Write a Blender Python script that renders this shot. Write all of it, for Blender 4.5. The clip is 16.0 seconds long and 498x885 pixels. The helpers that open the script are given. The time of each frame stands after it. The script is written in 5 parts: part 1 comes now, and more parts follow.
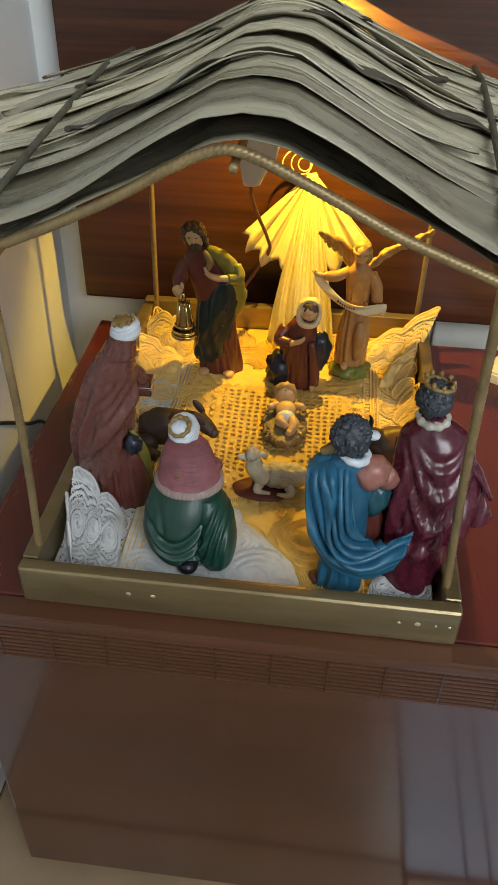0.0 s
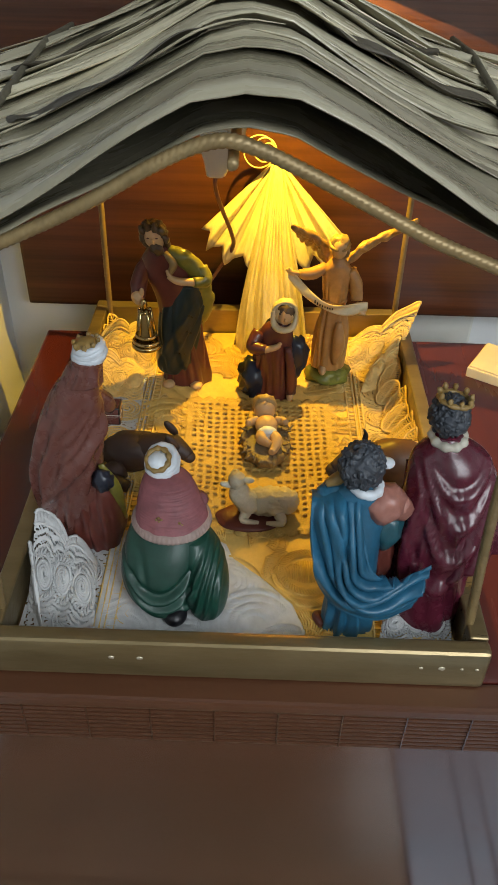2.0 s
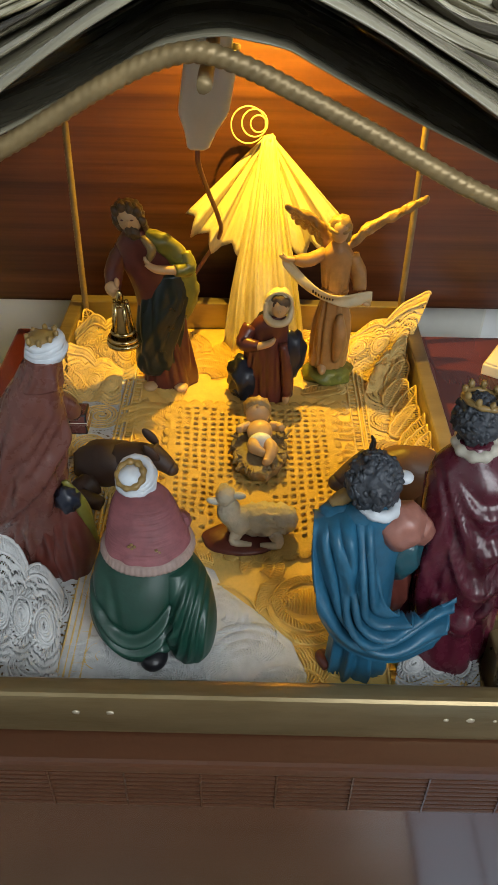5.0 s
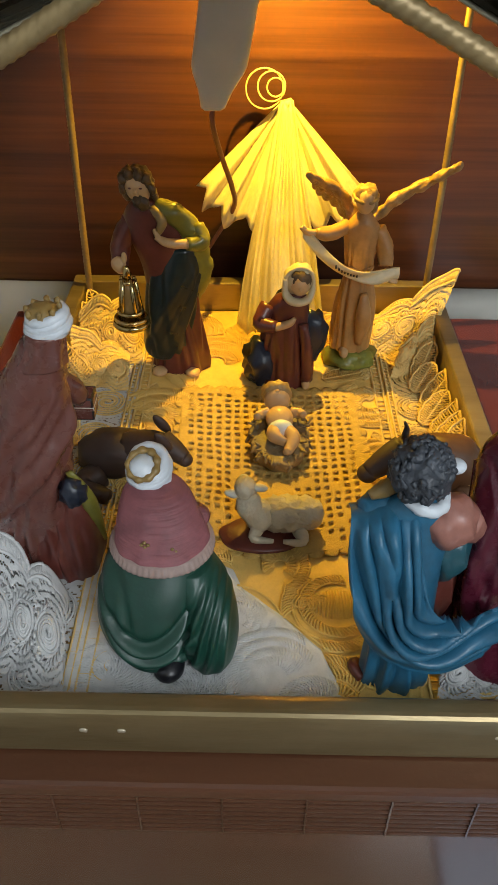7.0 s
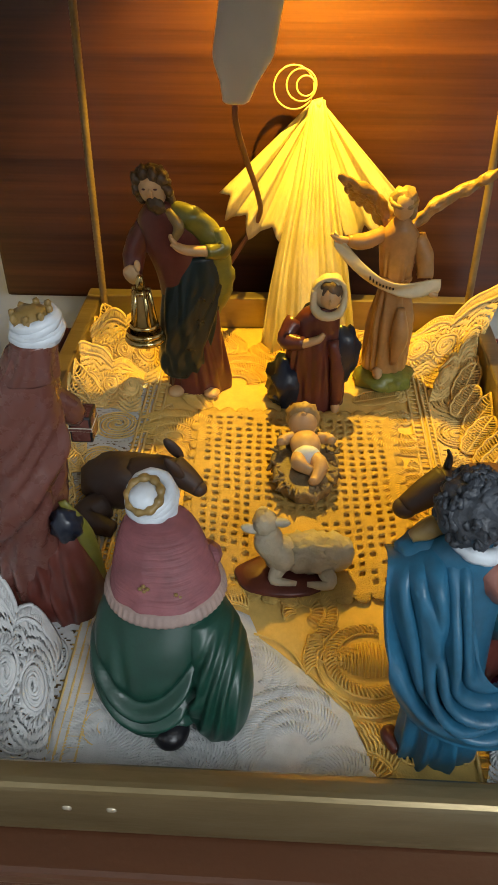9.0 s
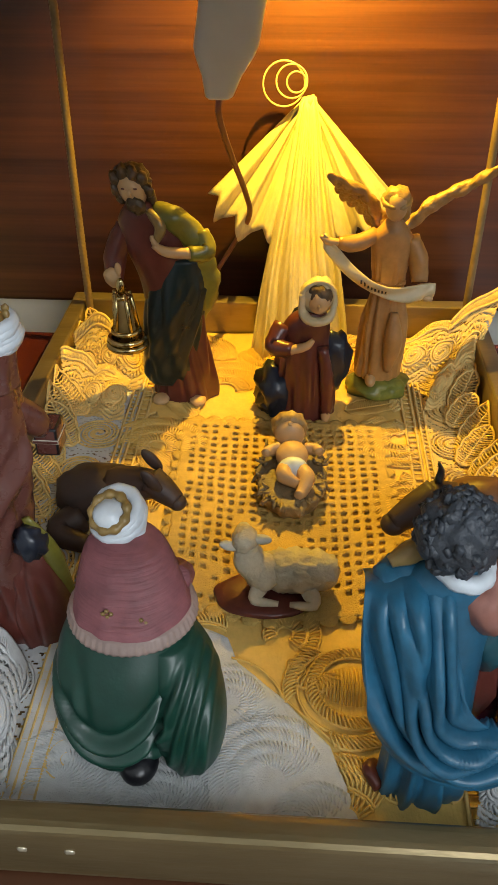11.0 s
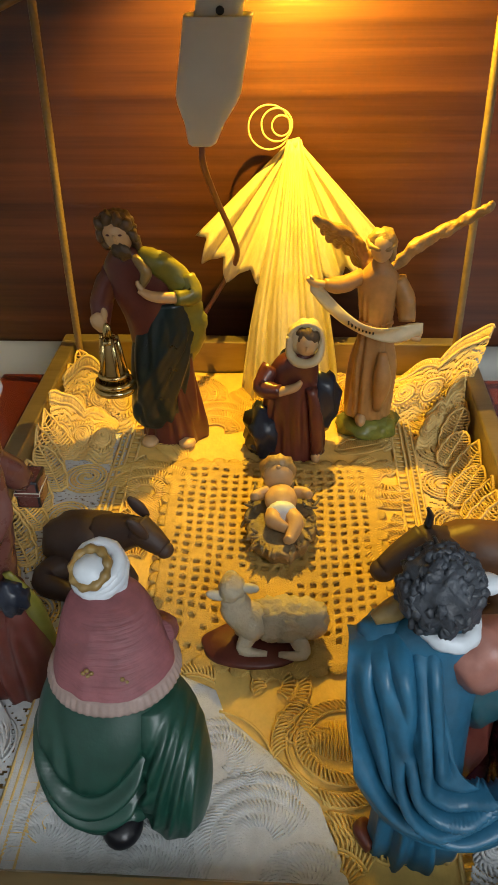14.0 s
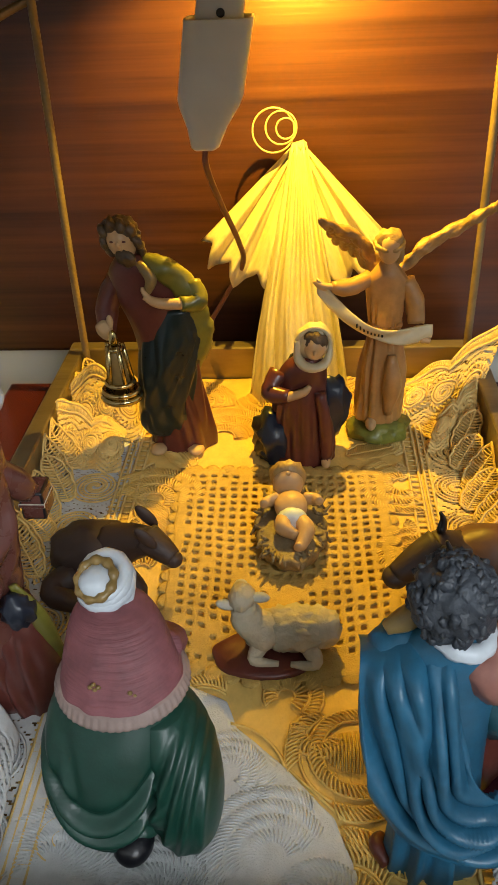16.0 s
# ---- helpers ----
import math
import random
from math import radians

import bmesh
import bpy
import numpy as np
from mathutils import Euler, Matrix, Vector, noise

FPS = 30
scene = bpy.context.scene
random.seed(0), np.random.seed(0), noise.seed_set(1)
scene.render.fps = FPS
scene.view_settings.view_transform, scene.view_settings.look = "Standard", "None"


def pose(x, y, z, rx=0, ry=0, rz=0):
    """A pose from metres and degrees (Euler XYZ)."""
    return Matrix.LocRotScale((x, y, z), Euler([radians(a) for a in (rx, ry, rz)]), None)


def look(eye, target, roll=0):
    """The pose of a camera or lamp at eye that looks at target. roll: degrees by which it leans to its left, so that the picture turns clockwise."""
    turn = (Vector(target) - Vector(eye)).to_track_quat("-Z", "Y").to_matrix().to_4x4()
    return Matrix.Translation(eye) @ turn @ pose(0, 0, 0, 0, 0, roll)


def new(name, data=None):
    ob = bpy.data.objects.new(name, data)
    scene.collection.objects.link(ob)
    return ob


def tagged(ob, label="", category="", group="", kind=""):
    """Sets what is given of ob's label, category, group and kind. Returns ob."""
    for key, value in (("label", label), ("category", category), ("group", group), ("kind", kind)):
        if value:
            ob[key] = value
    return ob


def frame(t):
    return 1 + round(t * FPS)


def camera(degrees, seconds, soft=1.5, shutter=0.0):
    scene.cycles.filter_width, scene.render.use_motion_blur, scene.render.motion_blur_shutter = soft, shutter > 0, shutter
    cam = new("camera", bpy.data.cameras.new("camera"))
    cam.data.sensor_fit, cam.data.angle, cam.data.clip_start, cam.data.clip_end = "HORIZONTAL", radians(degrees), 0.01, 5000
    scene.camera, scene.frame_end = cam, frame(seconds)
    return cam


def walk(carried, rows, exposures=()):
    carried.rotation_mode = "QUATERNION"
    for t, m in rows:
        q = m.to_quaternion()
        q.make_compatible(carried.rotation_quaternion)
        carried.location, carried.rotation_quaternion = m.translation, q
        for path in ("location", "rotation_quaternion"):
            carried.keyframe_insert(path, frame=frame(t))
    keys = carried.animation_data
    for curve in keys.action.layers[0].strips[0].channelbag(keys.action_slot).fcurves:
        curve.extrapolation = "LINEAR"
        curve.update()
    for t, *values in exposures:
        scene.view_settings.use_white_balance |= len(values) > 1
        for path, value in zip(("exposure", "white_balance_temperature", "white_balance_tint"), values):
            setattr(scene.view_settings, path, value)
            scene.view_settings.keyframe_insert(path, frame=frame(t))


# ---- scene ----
cam = camera(35.3, 16.0)
PATH = [
    (0, (0.043, -0.346, 0.424), (-0.12, 1.223, -0.806), 1.4),
    (0.5, (0.025, -0.317, 0.426), (-0.052, 1.268, -0.791), 1.4),
    (1, (0.01, -0.289, 0.417), (-0.025, 1.279, -0.824), 1.2),
    (1.5, (0.006, -0.28, 0.413), (-0.006, 1.286, -0.832), 1.3),
    (2, (0.007, -0.278, 0.404), (-0.005, 1.278, -0.853), 1.6),
    (2.5, (0.007, -0.272, 0.401), (0.003, 1.28, -0.86), 1.6),
    (3, (0.006, -0.265, 0.397), (0.012, 1.284, -0.869), 2.0),
    (3.5, (0.006, -0.257, 0.39), (0.005, 1.303, -0.862), 2.0),
    (4, (0.011, -0.241, 0.379), (0.006, 1.333, -0.855), 1.1),
    (6.5, (0.005, -0.195, 0.338), (0.001, 1.343, -0.941), 1.1),
    (7, (-0.001, -0.187, 0.331), (-0.008, 1.364, -0.932), 0.9),
    (7.5, (-0.004, -0.186, 0.327), (-0.002, 1.379, -0.917), 0.3),
    (8, (-0.006, -0.176, 0.316), (0.027, 1.378, -0.942), 0.9),
    (8.5, (-0.005, -0.158, 0.308), (-0.058, 1.421, -0.918), 0.1),
    (9, (0.003, -0.147, 0.299), (-0.081, 1.445, -0.91), -0.0),
    (9.2, (0.004, -0.144, 0.298), (-0.069, 1.46, -0.894), 0.4),
    (11.3, (0.017, -0.124, 0.288), (-0.089, 1.469, -0.917), -0.3),
    (11.5, (0.018, -0.122, 0.287), (-0.076, 1.47, -0.92), 0.1),
    (12, (0.021, -0.124, 0.293), (-0.078, 1.496, -0.876), -1.0),
    (12.5, (0.022, -0.123, 0.292), (-0.077, 1.488, -0.888), -1.2),
    (13, (0.022, -0.123, 0.294), (-0.094, 1.485, -0.89), -1.2),
    (13.5, (0.023, -0.122, 0.296), (-0.093, 1.516, -0.845), -1.4),
    (14, (0.022, -0.119, 0.295), (-0.087, 1.518, -0.849), -1.1),
    (14.5, (0.02, -0.118, 0.294), (-0.09, 1.52, -0.849), -1.0),
    (14.8, (0.0205, -0.1175, 0.2938), (-0.0955, 1.523, -0.8445), -1.3),
    (15.0, (0.0215, -0.117, 0.2935), (-0.1245, 1.544, -0.8146), -1.95),
    (15.2, (0.0222, -0.1166, 0.2932), (-0.1199, 1.5391, -0.8213), -2.33),
    (15.5, (0.023, -0.116, 0.293), (-0.113, 1.533, -0.83), -2.9),
    (16, (0.024, -0.114, 0.292), (-0.118, 1.529, -0.839), -2.7),
]
walk(cam, [(t, look(eye, target, roll)) for t, eye, target, roll in PATH])

# ---- world, daylight, lamp ----
world = bpy.data.worlds.new("world")
scene.world = world
world.use_nodes = True
_wn = world.node_tree
_sky = _wn.nodes.new("ShaderNodeTexSky")
_sky.sky_type, _sky.sun_disc = "NISHITA", False
_sky.sun_elevation, _sky.sun_rotation = radians(35), radians(150)
_wn.links.new(_sky.outputs[0], _wn.nodes["Background"].inputs[0])
_wn.nodes["Background"].inputs[1].default_value = 0.12


def area_light(name, m, w, h, power, colour):
    d = bpy.data.lights.new(name, "AREA")
    d.shape, d.size, d.size_y, d.energy, d.color = "RECTANGLE", w, h, power, colour
    ob = new(name, d)
    ob.matrix_world = m
    return ob


WINDOW_POWER = 13.5
BULB_POWER = 5.7
BULB = (0.0180, 0.366, 0.274)
for wx in (0.64, 1.10):
    area_light("window_daylight", look((wx, -1.365, 1.30), (wx - 0.25, 0.2, 0.55)), 0.40, 1.15, WINDOW_POWER, (0.86, 0.94, 1.0))

_bd = bpy.data.lights.new("bulb_light", "POINT")
_bd.energy, _bd.color, _bd.shadow_soft_size = BULB_POWER, (1.0, 0.62, 0.045), 0.0016
new("bulb_light", _bd).location = BULB


# ---- materials ----
def material(name, colour, rough=0.5, metal=0.0, vary=0.25, scale=60.0, stretch=(1, 1, 1), bump=0.0, bump_scale=300.0,
             bump_stretch=(1, 1, 1), colour2=None, coat=0.0, detail=5.0, sharp=(0.3, 0.7), spread=0.0, coat_rough=0.12):
    m = bpy.data.materials.new(name)
    m.use_nodes = True
    t = m.node_tree
    b = t.nodes["Principled BSDF"]
    b.inputs["Roughness"].default_value, b.inputs["Metallic"].default_value = rough, metal
    b.inputs["Coat Weight"].default_value, b.inputs["Coat Roughness"].default_value = coat, coat_rough
    tc = t.nodes.new("ShaderNodeTexCoord")
    mp = t.nodes.new("ShaderNodeMapping")
    mp.inputs["Scale"].default_value = stretch
    t.links.new(tc.outputs["Object"], mp.inputs[0])
    n1 = t.nodes.new("ShaderNodeTexNoise")
    n1.inputs["Scale"].default_value, n1.inputs["Detail"].default_value, n1.inputs["Roughness"].default_value = scale, detail, 0.62
    t.links.new(mp.outputs[0], n1.inputs[0])
    ramp = t.nodes.new("ShaderNodeValToRGB")
    c2 = colour2 or tuple(c * (1 - vary) for c in colour)
    ramp.color_ramp.elements[0].position, ramp.color_ramp.elements[1].position = sharp
    ramp.color_ramp.elements[0].color, ramp.color_ramp.elements[1].color = (*c2, 1), (*colour, 1)
    t.links.new(n1.outputs[0], ramp.inputs[0])
    big = t.nodes.new("ShaderNodeTexNoise")
    big.inputs["Scale"].default_value, big.inputs["Detail"].default_value = scale * 0.17, 3.0
    t.links.new(mp.outputs[0], big.inputs[0])
    mul = t.nodes.new("ShaderNodeMix")
    mul.data_type, mul.blend_type = "RGBA", "MULTIPLY"
    mul.inputs[0].default_value = 1.0
    mr = t.nodes.new("ShaderNodeMapRange")
    mr.inputs[1].default_value, mr.inputs[2].default_value, mr.inputs[3].default_value, mr.inputs[4].default_value = 0.3, 0.7, 1 - vary, 1.0 + 0.3 * vary
    t.links.new(big.outputs[0], mr.inputs[0])
    t.links.new(ramp.outputs[0], mul.inputs[6])
    t.links.new(mr.outputs[0], mul.inputs[7])
    last = mul.outputs[2]
    if spread:
        oi = t.nodes.new("ShaderNodeObjectInfo")
        hs = t.nodes.new("ShaderNodeHueSaturation")
        m2 = t.nodes.new("ShaderNodeMapRange")
        m2.inputs[3].default_value, m2.inputs[4].default_value = 1 - spread, 1 + spread
        t.links.new(oi.outputs["Random"], m2.inputs[0])
        t.links.new(m2.outputs[0], hs.inputs["Value"])
        t.links.new(last, hs.inputs["Color"])
        last = hs.outputs[0]
    t.links.new(last, b.inputs["Base Color"])
    m3 = t.nodes.new("ShaderNodeMapRange")
    m3.inputs[3].default_value, m3.inputs[4].default_value = max(rough - 0.1, 0.02), min(rough + 0.12, 1.0)
    t.links.new(n1.outputs[0], m3.inputs[0])
    t.links.new(m3.outputs[0], b.inputs["Roughness"])
    if bump:
        mp2 = t.nodes.new("ShaderNodeMapping")
        mp2.inputs["Scale"].default_value = bump_stretch
        t.links.new(tc.outputs["Object"], mp2.inputs[0])
        n2 = t.nodes.new("ShaderNodeTexNoise")
        n2.inputs["Scale"].default_value, n2.inputs["Detail"].default_value = bump_scale, 4.0
        t.links.new(mp2.outputs[0], n2.inputs[0])
        bp = t.nodes.new("ShaderNodeBump")
        bp.inputs["Strength"].default_value, bp.inputs["Distance"].default_value = bump, 0.001
        t.links.new(n2.outputs[0], bp.inputs["Height"])
        t.links.new(bp.outputs[0], b.inputs["Normal"])
    return m


M_panel = material("mahogany_panel", (0.086, 0.028, 0.011), 0.36, vary=0.34, scale=60, stretch=(0.04, 1, 2.1), colour2=(0.030, 0.009, 0.004),
                   bump=0.3, bump_scale=300, bump_stretch=(0.03, 1, 1), coat=0.2, detail=11, sharp=(0.32, 0.68), coat_rough=0.25)
M_stand_top = material("mahogany_top", (0.115, 0.020, 0.014), 0.25, vary=0.3, scale=20, stretch=(1, 0.12, 1), coat=0.35)
M_stand = material("mahogany_front", (0.098, 0.027, 0.011), 0.20, vary=0.4, scale=22, stretch=(0.12, 1, 1.6), bump=0.04, bump_scale=60, coat=1.0, coat_rough=0.11)
M_stand_edge = material("mahogany_edge", (0.110, 0.042, 0.020), 0.3, vary=0.25, scale=30, stretch=(0.1, 1, 1), bump=0.15)
M_gold = material("dull_gold_paint", (0.40, 0.31, 0.165), 0.30, metal=0.65, vary=0.35, scale=38, stretch=(0.25, 1, 1), bump=0.28, bump_scale=240,
                  bump_stretch=(0.2, 1, 1), colour2=(0.25, 0.185, 0.085))
M_tray_floor = material("tray_floor_gold", (0.22, 0.125, 0.035), 0.55, vary=0.4, scale=70, bump=0.3)
M_screw = material("screw_filler", (0.75, 0.66, 0.50), 0.3, metal=0.5)
M_rod = material("gold_twisted_rod", (0.36, 0.255, 0.115), 0.42, metal=0.4, vary=0.3, scale=120, bump=0.2)
M_leaf = material("dried_palm_leaf", (0.53, 0.48, 0.335), 0.26, metal=0.05, vary=0.42, scale=34, stretch=(0.08, 2.2, 1), colour2=(0.33, 0.30, 0.205), bump=0.3,
                  bump_scale=420, bump_stretch=(0.04, 1, 1), coat=0.3, spread=0.2, coat_rough=0.22)
M_leaf_gap = material("leaf_gap_shade", (0.085, 0.070, 0.045), 0.5, vary=0.5, scale=30, stretch=(0.1, 2, 1), bump=0.3, bump_scale=400, bump_stretch=(0.04, 1, 1))
M_twine = material("dark_twine", (0.13, 0.115, 0.075), 0.7, vary=0.4, scale=300, bump=0.4)
M_straw = material("pale_straw_leaf", (0.72, 0.62, 0.36), 0.42, vary=0.2, scale=160, stretch=(3, 3, 0.15), bump=0.3, bump_scale=600, bump_stretch=(1, 1, 0.1))
# lamplight is tinted into lace and cloth; the white lace is their shaded copy
M_lace = material("lamplit_lace", (0.84, 0.60, 0.22), 0.8, vary=0.2, scale=220, bump=0.5, bump_scale=1400)
M_cloth = material("lamplit_cloth", (0.86, 0.58, 0.16), 0.8, vary=0.2, scale=120, bump=0.5, bump_scale=650, bump_stretch=(1, 0.5, 1))
M_shadedlace = material("shaded_lace", (0.67, 0.68, 0.68), 0.8, vary=0.14, scale=220, bump=0.5, bump_scale=1400)
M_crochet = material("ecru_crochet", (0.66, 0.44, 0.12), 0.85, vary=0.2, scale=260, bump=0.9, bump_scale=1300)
M_plastic = material("white_plastic", (0.66, 0.65, 0.58), 0.32, vary=0.08, scale=40)
M_cord = material("brown_cord", (0.20, 0.075, 0.05), 0.4, vary=0.2, scale=100)
M_brass = material("brass", (0.72, 0.56, 0.25), 0.18, metal=1.0, vary=0.3, scale=200)
M_wall = material("white_wall_paint", (0.74, 0.75, 0.74), 0.6, vary=0.05, scale=8, bump=0.12, bump_scale=120)
M_ceiling = material("white_ceiling_paint", (0.8, 0.8, 0.78), 0.8, vary=0.04, scale=6)
M_floor = material("tan_floor_tile", (0.36, 0.25, 0.15), 0.14, vary=0.2, scale=14, coat=0.2)
M_grout = material("tile_grout", (0.24, 0.19, 0.14), 0.8)
M_paper = material("cream_card", (0.80, 0.68, 0.47), 0.7, vary=0.1, scale=60)
M_black = material("black_cable", (0.03, 0.03, 0.03), 0.5)


def paint(name, colour, rough=0.36, vary=0.28, bump=0.11, coat=0.1):
    """Painted resin of a figurine: mottled, with small dents."""
    return material(name, colour, rough, vary=vary, scale=130, bump=bump, bump_scale=420, coat=coat)


P_green = paint("green_paint", (0.010, 0.062, 0.042), 0.40, coat=0.10)
P_pink = material("dusty_pink_paint", (0.36, 0.125, 0.140), 0.6, vary=0.35, scale=110, bump=0.7, bump_scale=420, bump_stretch=(0.12, 0.12, 2.2))
P_fringe = paint("pinkish_fringe_paint", (0.46, 0.33, 0.29), 0.6)
P_ivory = paint("ivory_paint", (0.70, 0.66, 0.55), 0.5)
P_white = paint("white_paint", (0.70, 0.76, 0.82), 0.45, vary=0.15)
P_blue = paint("blue_paint", (0.023, 0.140, 0.248), 0.42, coat=0.12)
P_teal = paint("dark_teal_paint", (0.02, 0.10, 0.13), 0.35)
P_maroon = paint("maroon_paint", (0.100, 0.013, 0.028), 0.26, vary=0.15, bump=0.05, coat=0.25)
P_rose = paint("rose_brown_paint", (0.150, 0.054, 0.042), 0.27, vary=0.12, bump=0.05, coat=0.25)
P_brown = paint("red_brown_paint", (0.14, 0.035, 0.025), 0.32, coat=0.2)
P_hair = paint("grey_black_hair_paint", (0.075, 0.088, 0.110), 0.5, vary=0.6, bump=0.8)
P_brownhair = paint("brown_hair_paint", (0.13, 0.075, 0.03), 0.45, vary=0.5, bump=0.7)
P_fairhair = paint("fair_hair_paint", (0.50, 0.32, 0.12), 0.45, vary=0.4, bump=0.6)
P_skin = paint("flesh_paint", (0.60, 0.38, 0.18), 0.45, vary=0.15)
P_darkskin = paint("dark_flesh_paint", (0.13, 0.065, 0.045), 0.4)
P_rosesleeve = paint("salmon_sleeve_paint", (0.40, 0.17, 0.13), 0.4)
P_gold = paint("old_gold_paint", (0.34, 0.22, 0.07), 0.35)
P_black = paint("black_paint", (0.012, 0.012, 0.016), 0.3)
P_darkcloak = paint("blackish_green_paint", (0.010, 0.024, 0.024), 0.3)
P_olive = paint("olive_paint", (0.22, 0.20, 0.03), 0.35)
P_navy = paint("navy_paint", (0.016, 0.022, 0.040), 0.35)
P_veil = paint("cream_veil_paint", (0.66, 0.55, 0.33), 0.4, vary=0.15)
P_tan = paint("tan_robe_paint", (0.52, 0.27, 0.09), 0.38)
P_rock = paint("yellow_green_rock_paint", (0.24, 0.25, 0.04), 0.45, vary=0.5)
P_wool = paint("cream_wool_paint", (0.60, 0.52, 0.37), 0.7, vary=0.2, bump=0.9)
P_donkey = paint("dark_brown_paint", (0.055, 0.029, 0.020), 0.58, coat=0.0)
P_ox = paint("ox_brown_paint", (0.13, 0.056, 0.022), 0.5, coat=0.0)
P_straw = paint("straw_paint", (0.36, 0.26, 0.13), 0.6, vary=0.5, bump=0.9)
P_wing = paint("wing_feather_paint", (0.55, 0.32, 0.11), 0.4, vary=0.4, bump=0.8)


# ---- building helpers ----
def finish(name, bm, mats, smooth=True):
    me = bpy.data.meshes.new(name)
    bm.normal_update()
    bm.to_mesh(me)
    bm.free()
    for m in mats if isinstance(mats, (list, tuple)) else [mats]:
        me.materials.append(m)
    if smooth:
        me.polygons.foreach_set("use_smooth", [True] * len(me.polygons))
    return me


def part(name, bm, mats, parent, label="", smooth=True):
    ob = new(name, finish(name, bm, mats, smooth))
    ob.parent = parent
    if label:
        tagged(ob, label)
    return ob


def thing(name, label, category, loc=(0, 0, 0), group="", kind=""):
    ob = new(name)
    ob.empty_display_size = 0.02
    ob.location = loc
    return tagged(ob, label, category, group, kind)


def solo(name, bm, mats, label, category, loc=(0, 0, 0), group="", kind="", smooth=True):
    ob = new(name, finish(name, bm, mats, smooth))
    ob.location = loc
    return tagged(ob, label, category, group, kind)


def spline(rows, sub):
    """Catmull-Rom through rows of numbers."""
    a = np.array(rows, float)
    if len(a) < 3 or sub < 2:
        k = np.linspace(0, len(a) - 1, (len(a) - 1) * max(sub, 1) + 1)
        return np.stack([np.interp(k, range(len(a)), c) for c in a.T], 1)
    p = np.vstack([2 * a[0] - a[1], a, 2 * a[-1] - a[-2]])
    out = []
    for i in range(1, len(p) - 2):
        for s in np.arange(sub) / sub:
            out.append(0.5 * (2 * p[i] + (p[i + 1] - p[i - 1]) * s + (2 * p[i - 1] - 5 * p[i] + 4 * p[i + 1] - p[i + 2]) * s * s
                              + (3 * p[i] - p[i - 1] - 3 * p[i + 1] + p[i + 2]) * s ** 3))
    return np.array(out + [a[-1]])


def skin(bm, rings, mi, cap=True):
    loops = [[bm.verts.new(v) for v in r] for r in rings]
    n = len(loops[0])
    faces = []
    for a, b in zip(loops, loops[1:]):
        for i in range(n):
            faces.append(bm.faces.new((a[i], a[(i + 1) % n], b[(i + 1) % n], b[i])))
    if cap:
        for loop, flip in ((loops[0], True), (loops[-1], False)):
            c = bm.verts.new(sum((v.co for v in loop), Vector()) / n)
            for i in range(n):
                f = (loop[i], loop[(i + 1) % n], c)
                faces.append(bm.faces.new(f[::-1] if flip else f))
    for f in faces:
        f.material_index = mi


def drapery(count, depth, seed, z0, z1, lean=6.0):
    """Random folds for a robe: angle, lean in degrees a centimetre, width, depth, lower and upper end."""
    r = random.Random(seed)
    out = []
    for i in range(count):
        lo = z0 + (z1 - z0) * r.uniform(-0.1, 0.35)
        hi = z0 + (z1 - z0) * r.uniform(0.6, 1.1)
        out.append((360 * (i + r.uniform(-0.4, 0.4)) / count, r.uniform(-lean, lean), r.uniform(5, 12), depth * r.uniform(0.5, 1.2), lo, hi))
    return out


def loft(bm, secs, mi=0, n=96, sub=9, k=8, ph=0.0, tw=0.0, folds=()):
    """Draped body. Rows: x, y, z, half width, half depth, depth of waves."""
    rings = []
    for x, y, z, rx, ry, amp in spline(secs, sub):
        live = []
        for a0, lean, wide, deep, lo, hi in folds:
            s = (z - lo) / max(hi - lo, 1e-6)
            if 0 < s < 1:
                live.append((a0 + lean * (z - (lo + hi) / 2) * 100, wide, deep * math.sin(math.pi * s) ** 0.7))
        ring = []
        for i in range(n):
            a = 2 * math.pi * i / n
            w = math.sin(k * a + ph + tw * z * 20 + 1.3 * math.sin(2 * a + ph))
            w += 1.2 * noise.noise((3 * math.cos(a) + ph, 3 * math.sin(a), z * 45))
            r = 1 + amp * 0.45 * w
            for ac, wide, deep in live:
                d = (math.degrees(a) - ac + 180) % 360 - 180
                r += deep * (math.exp(-(d / wide) ** 2) - 0.75 * math.exp(-((d - 1.7 * wide) / (0.8 * wide)) ** 2))
            ring.append((x + rx * r * math.cos(a), y + ry * r * math.sin(a), z))
        rings.append(ring)
    skin(bm, rings, mi)


def tube(bm, pts, rad, mi=0, n=10, sub=5, flat=1.0, lobes=0, lobe=0.0, twist=0.0, bumpy=0.0):
    """Round or twisted length along points."""
    rad = [rad] * len(pts) if isinstance(rad, (int, float)) else rad
    rows = spline([(*p, r) for p, r in zip(pts, rad)], sub)
    P = [Vector(r[:3]) for r in rows]
    t0 = (P[1] - P[0]).normalized()
    up = Vector((0, 0, 1)) if abs(t0.z) < 0.9 else Vector((0, 1, 0))
    side = t0.cross(up).normalized()
    rings, s = [], 0.0
    for i, p in enumerate(P):
        t = (P[min(i + 1, len(P) - 1)] - P[max(i - 1, 0)]).normalized()
        side = (side - t * side.dot(t)).normalized()
        up = side.cross(t)
        if i:
            s += (p - P[i - 1]).length
        ring = []
        for j in range(n):
            a = 2 * math.pi * j / n
            r = max(rows[i][3], 1e-5) * (1 + lobe * math.cos(lobes * a - twist * s))
            if bumpy:
                r *= 1 + bumpy * noise.noise(p * 160 + Vector((math.cos(a), math.sin(a), 0)))
            ring.append(p + side * (r * math.cos(a)) + up * (r * flat * math.sin(a)))
        rings.append(ring)
    skin(bm, rings, mi)


def cord(bm, pts, r, mi=0, n=4):
    tube(bm, pts, r, mi, n, 1)


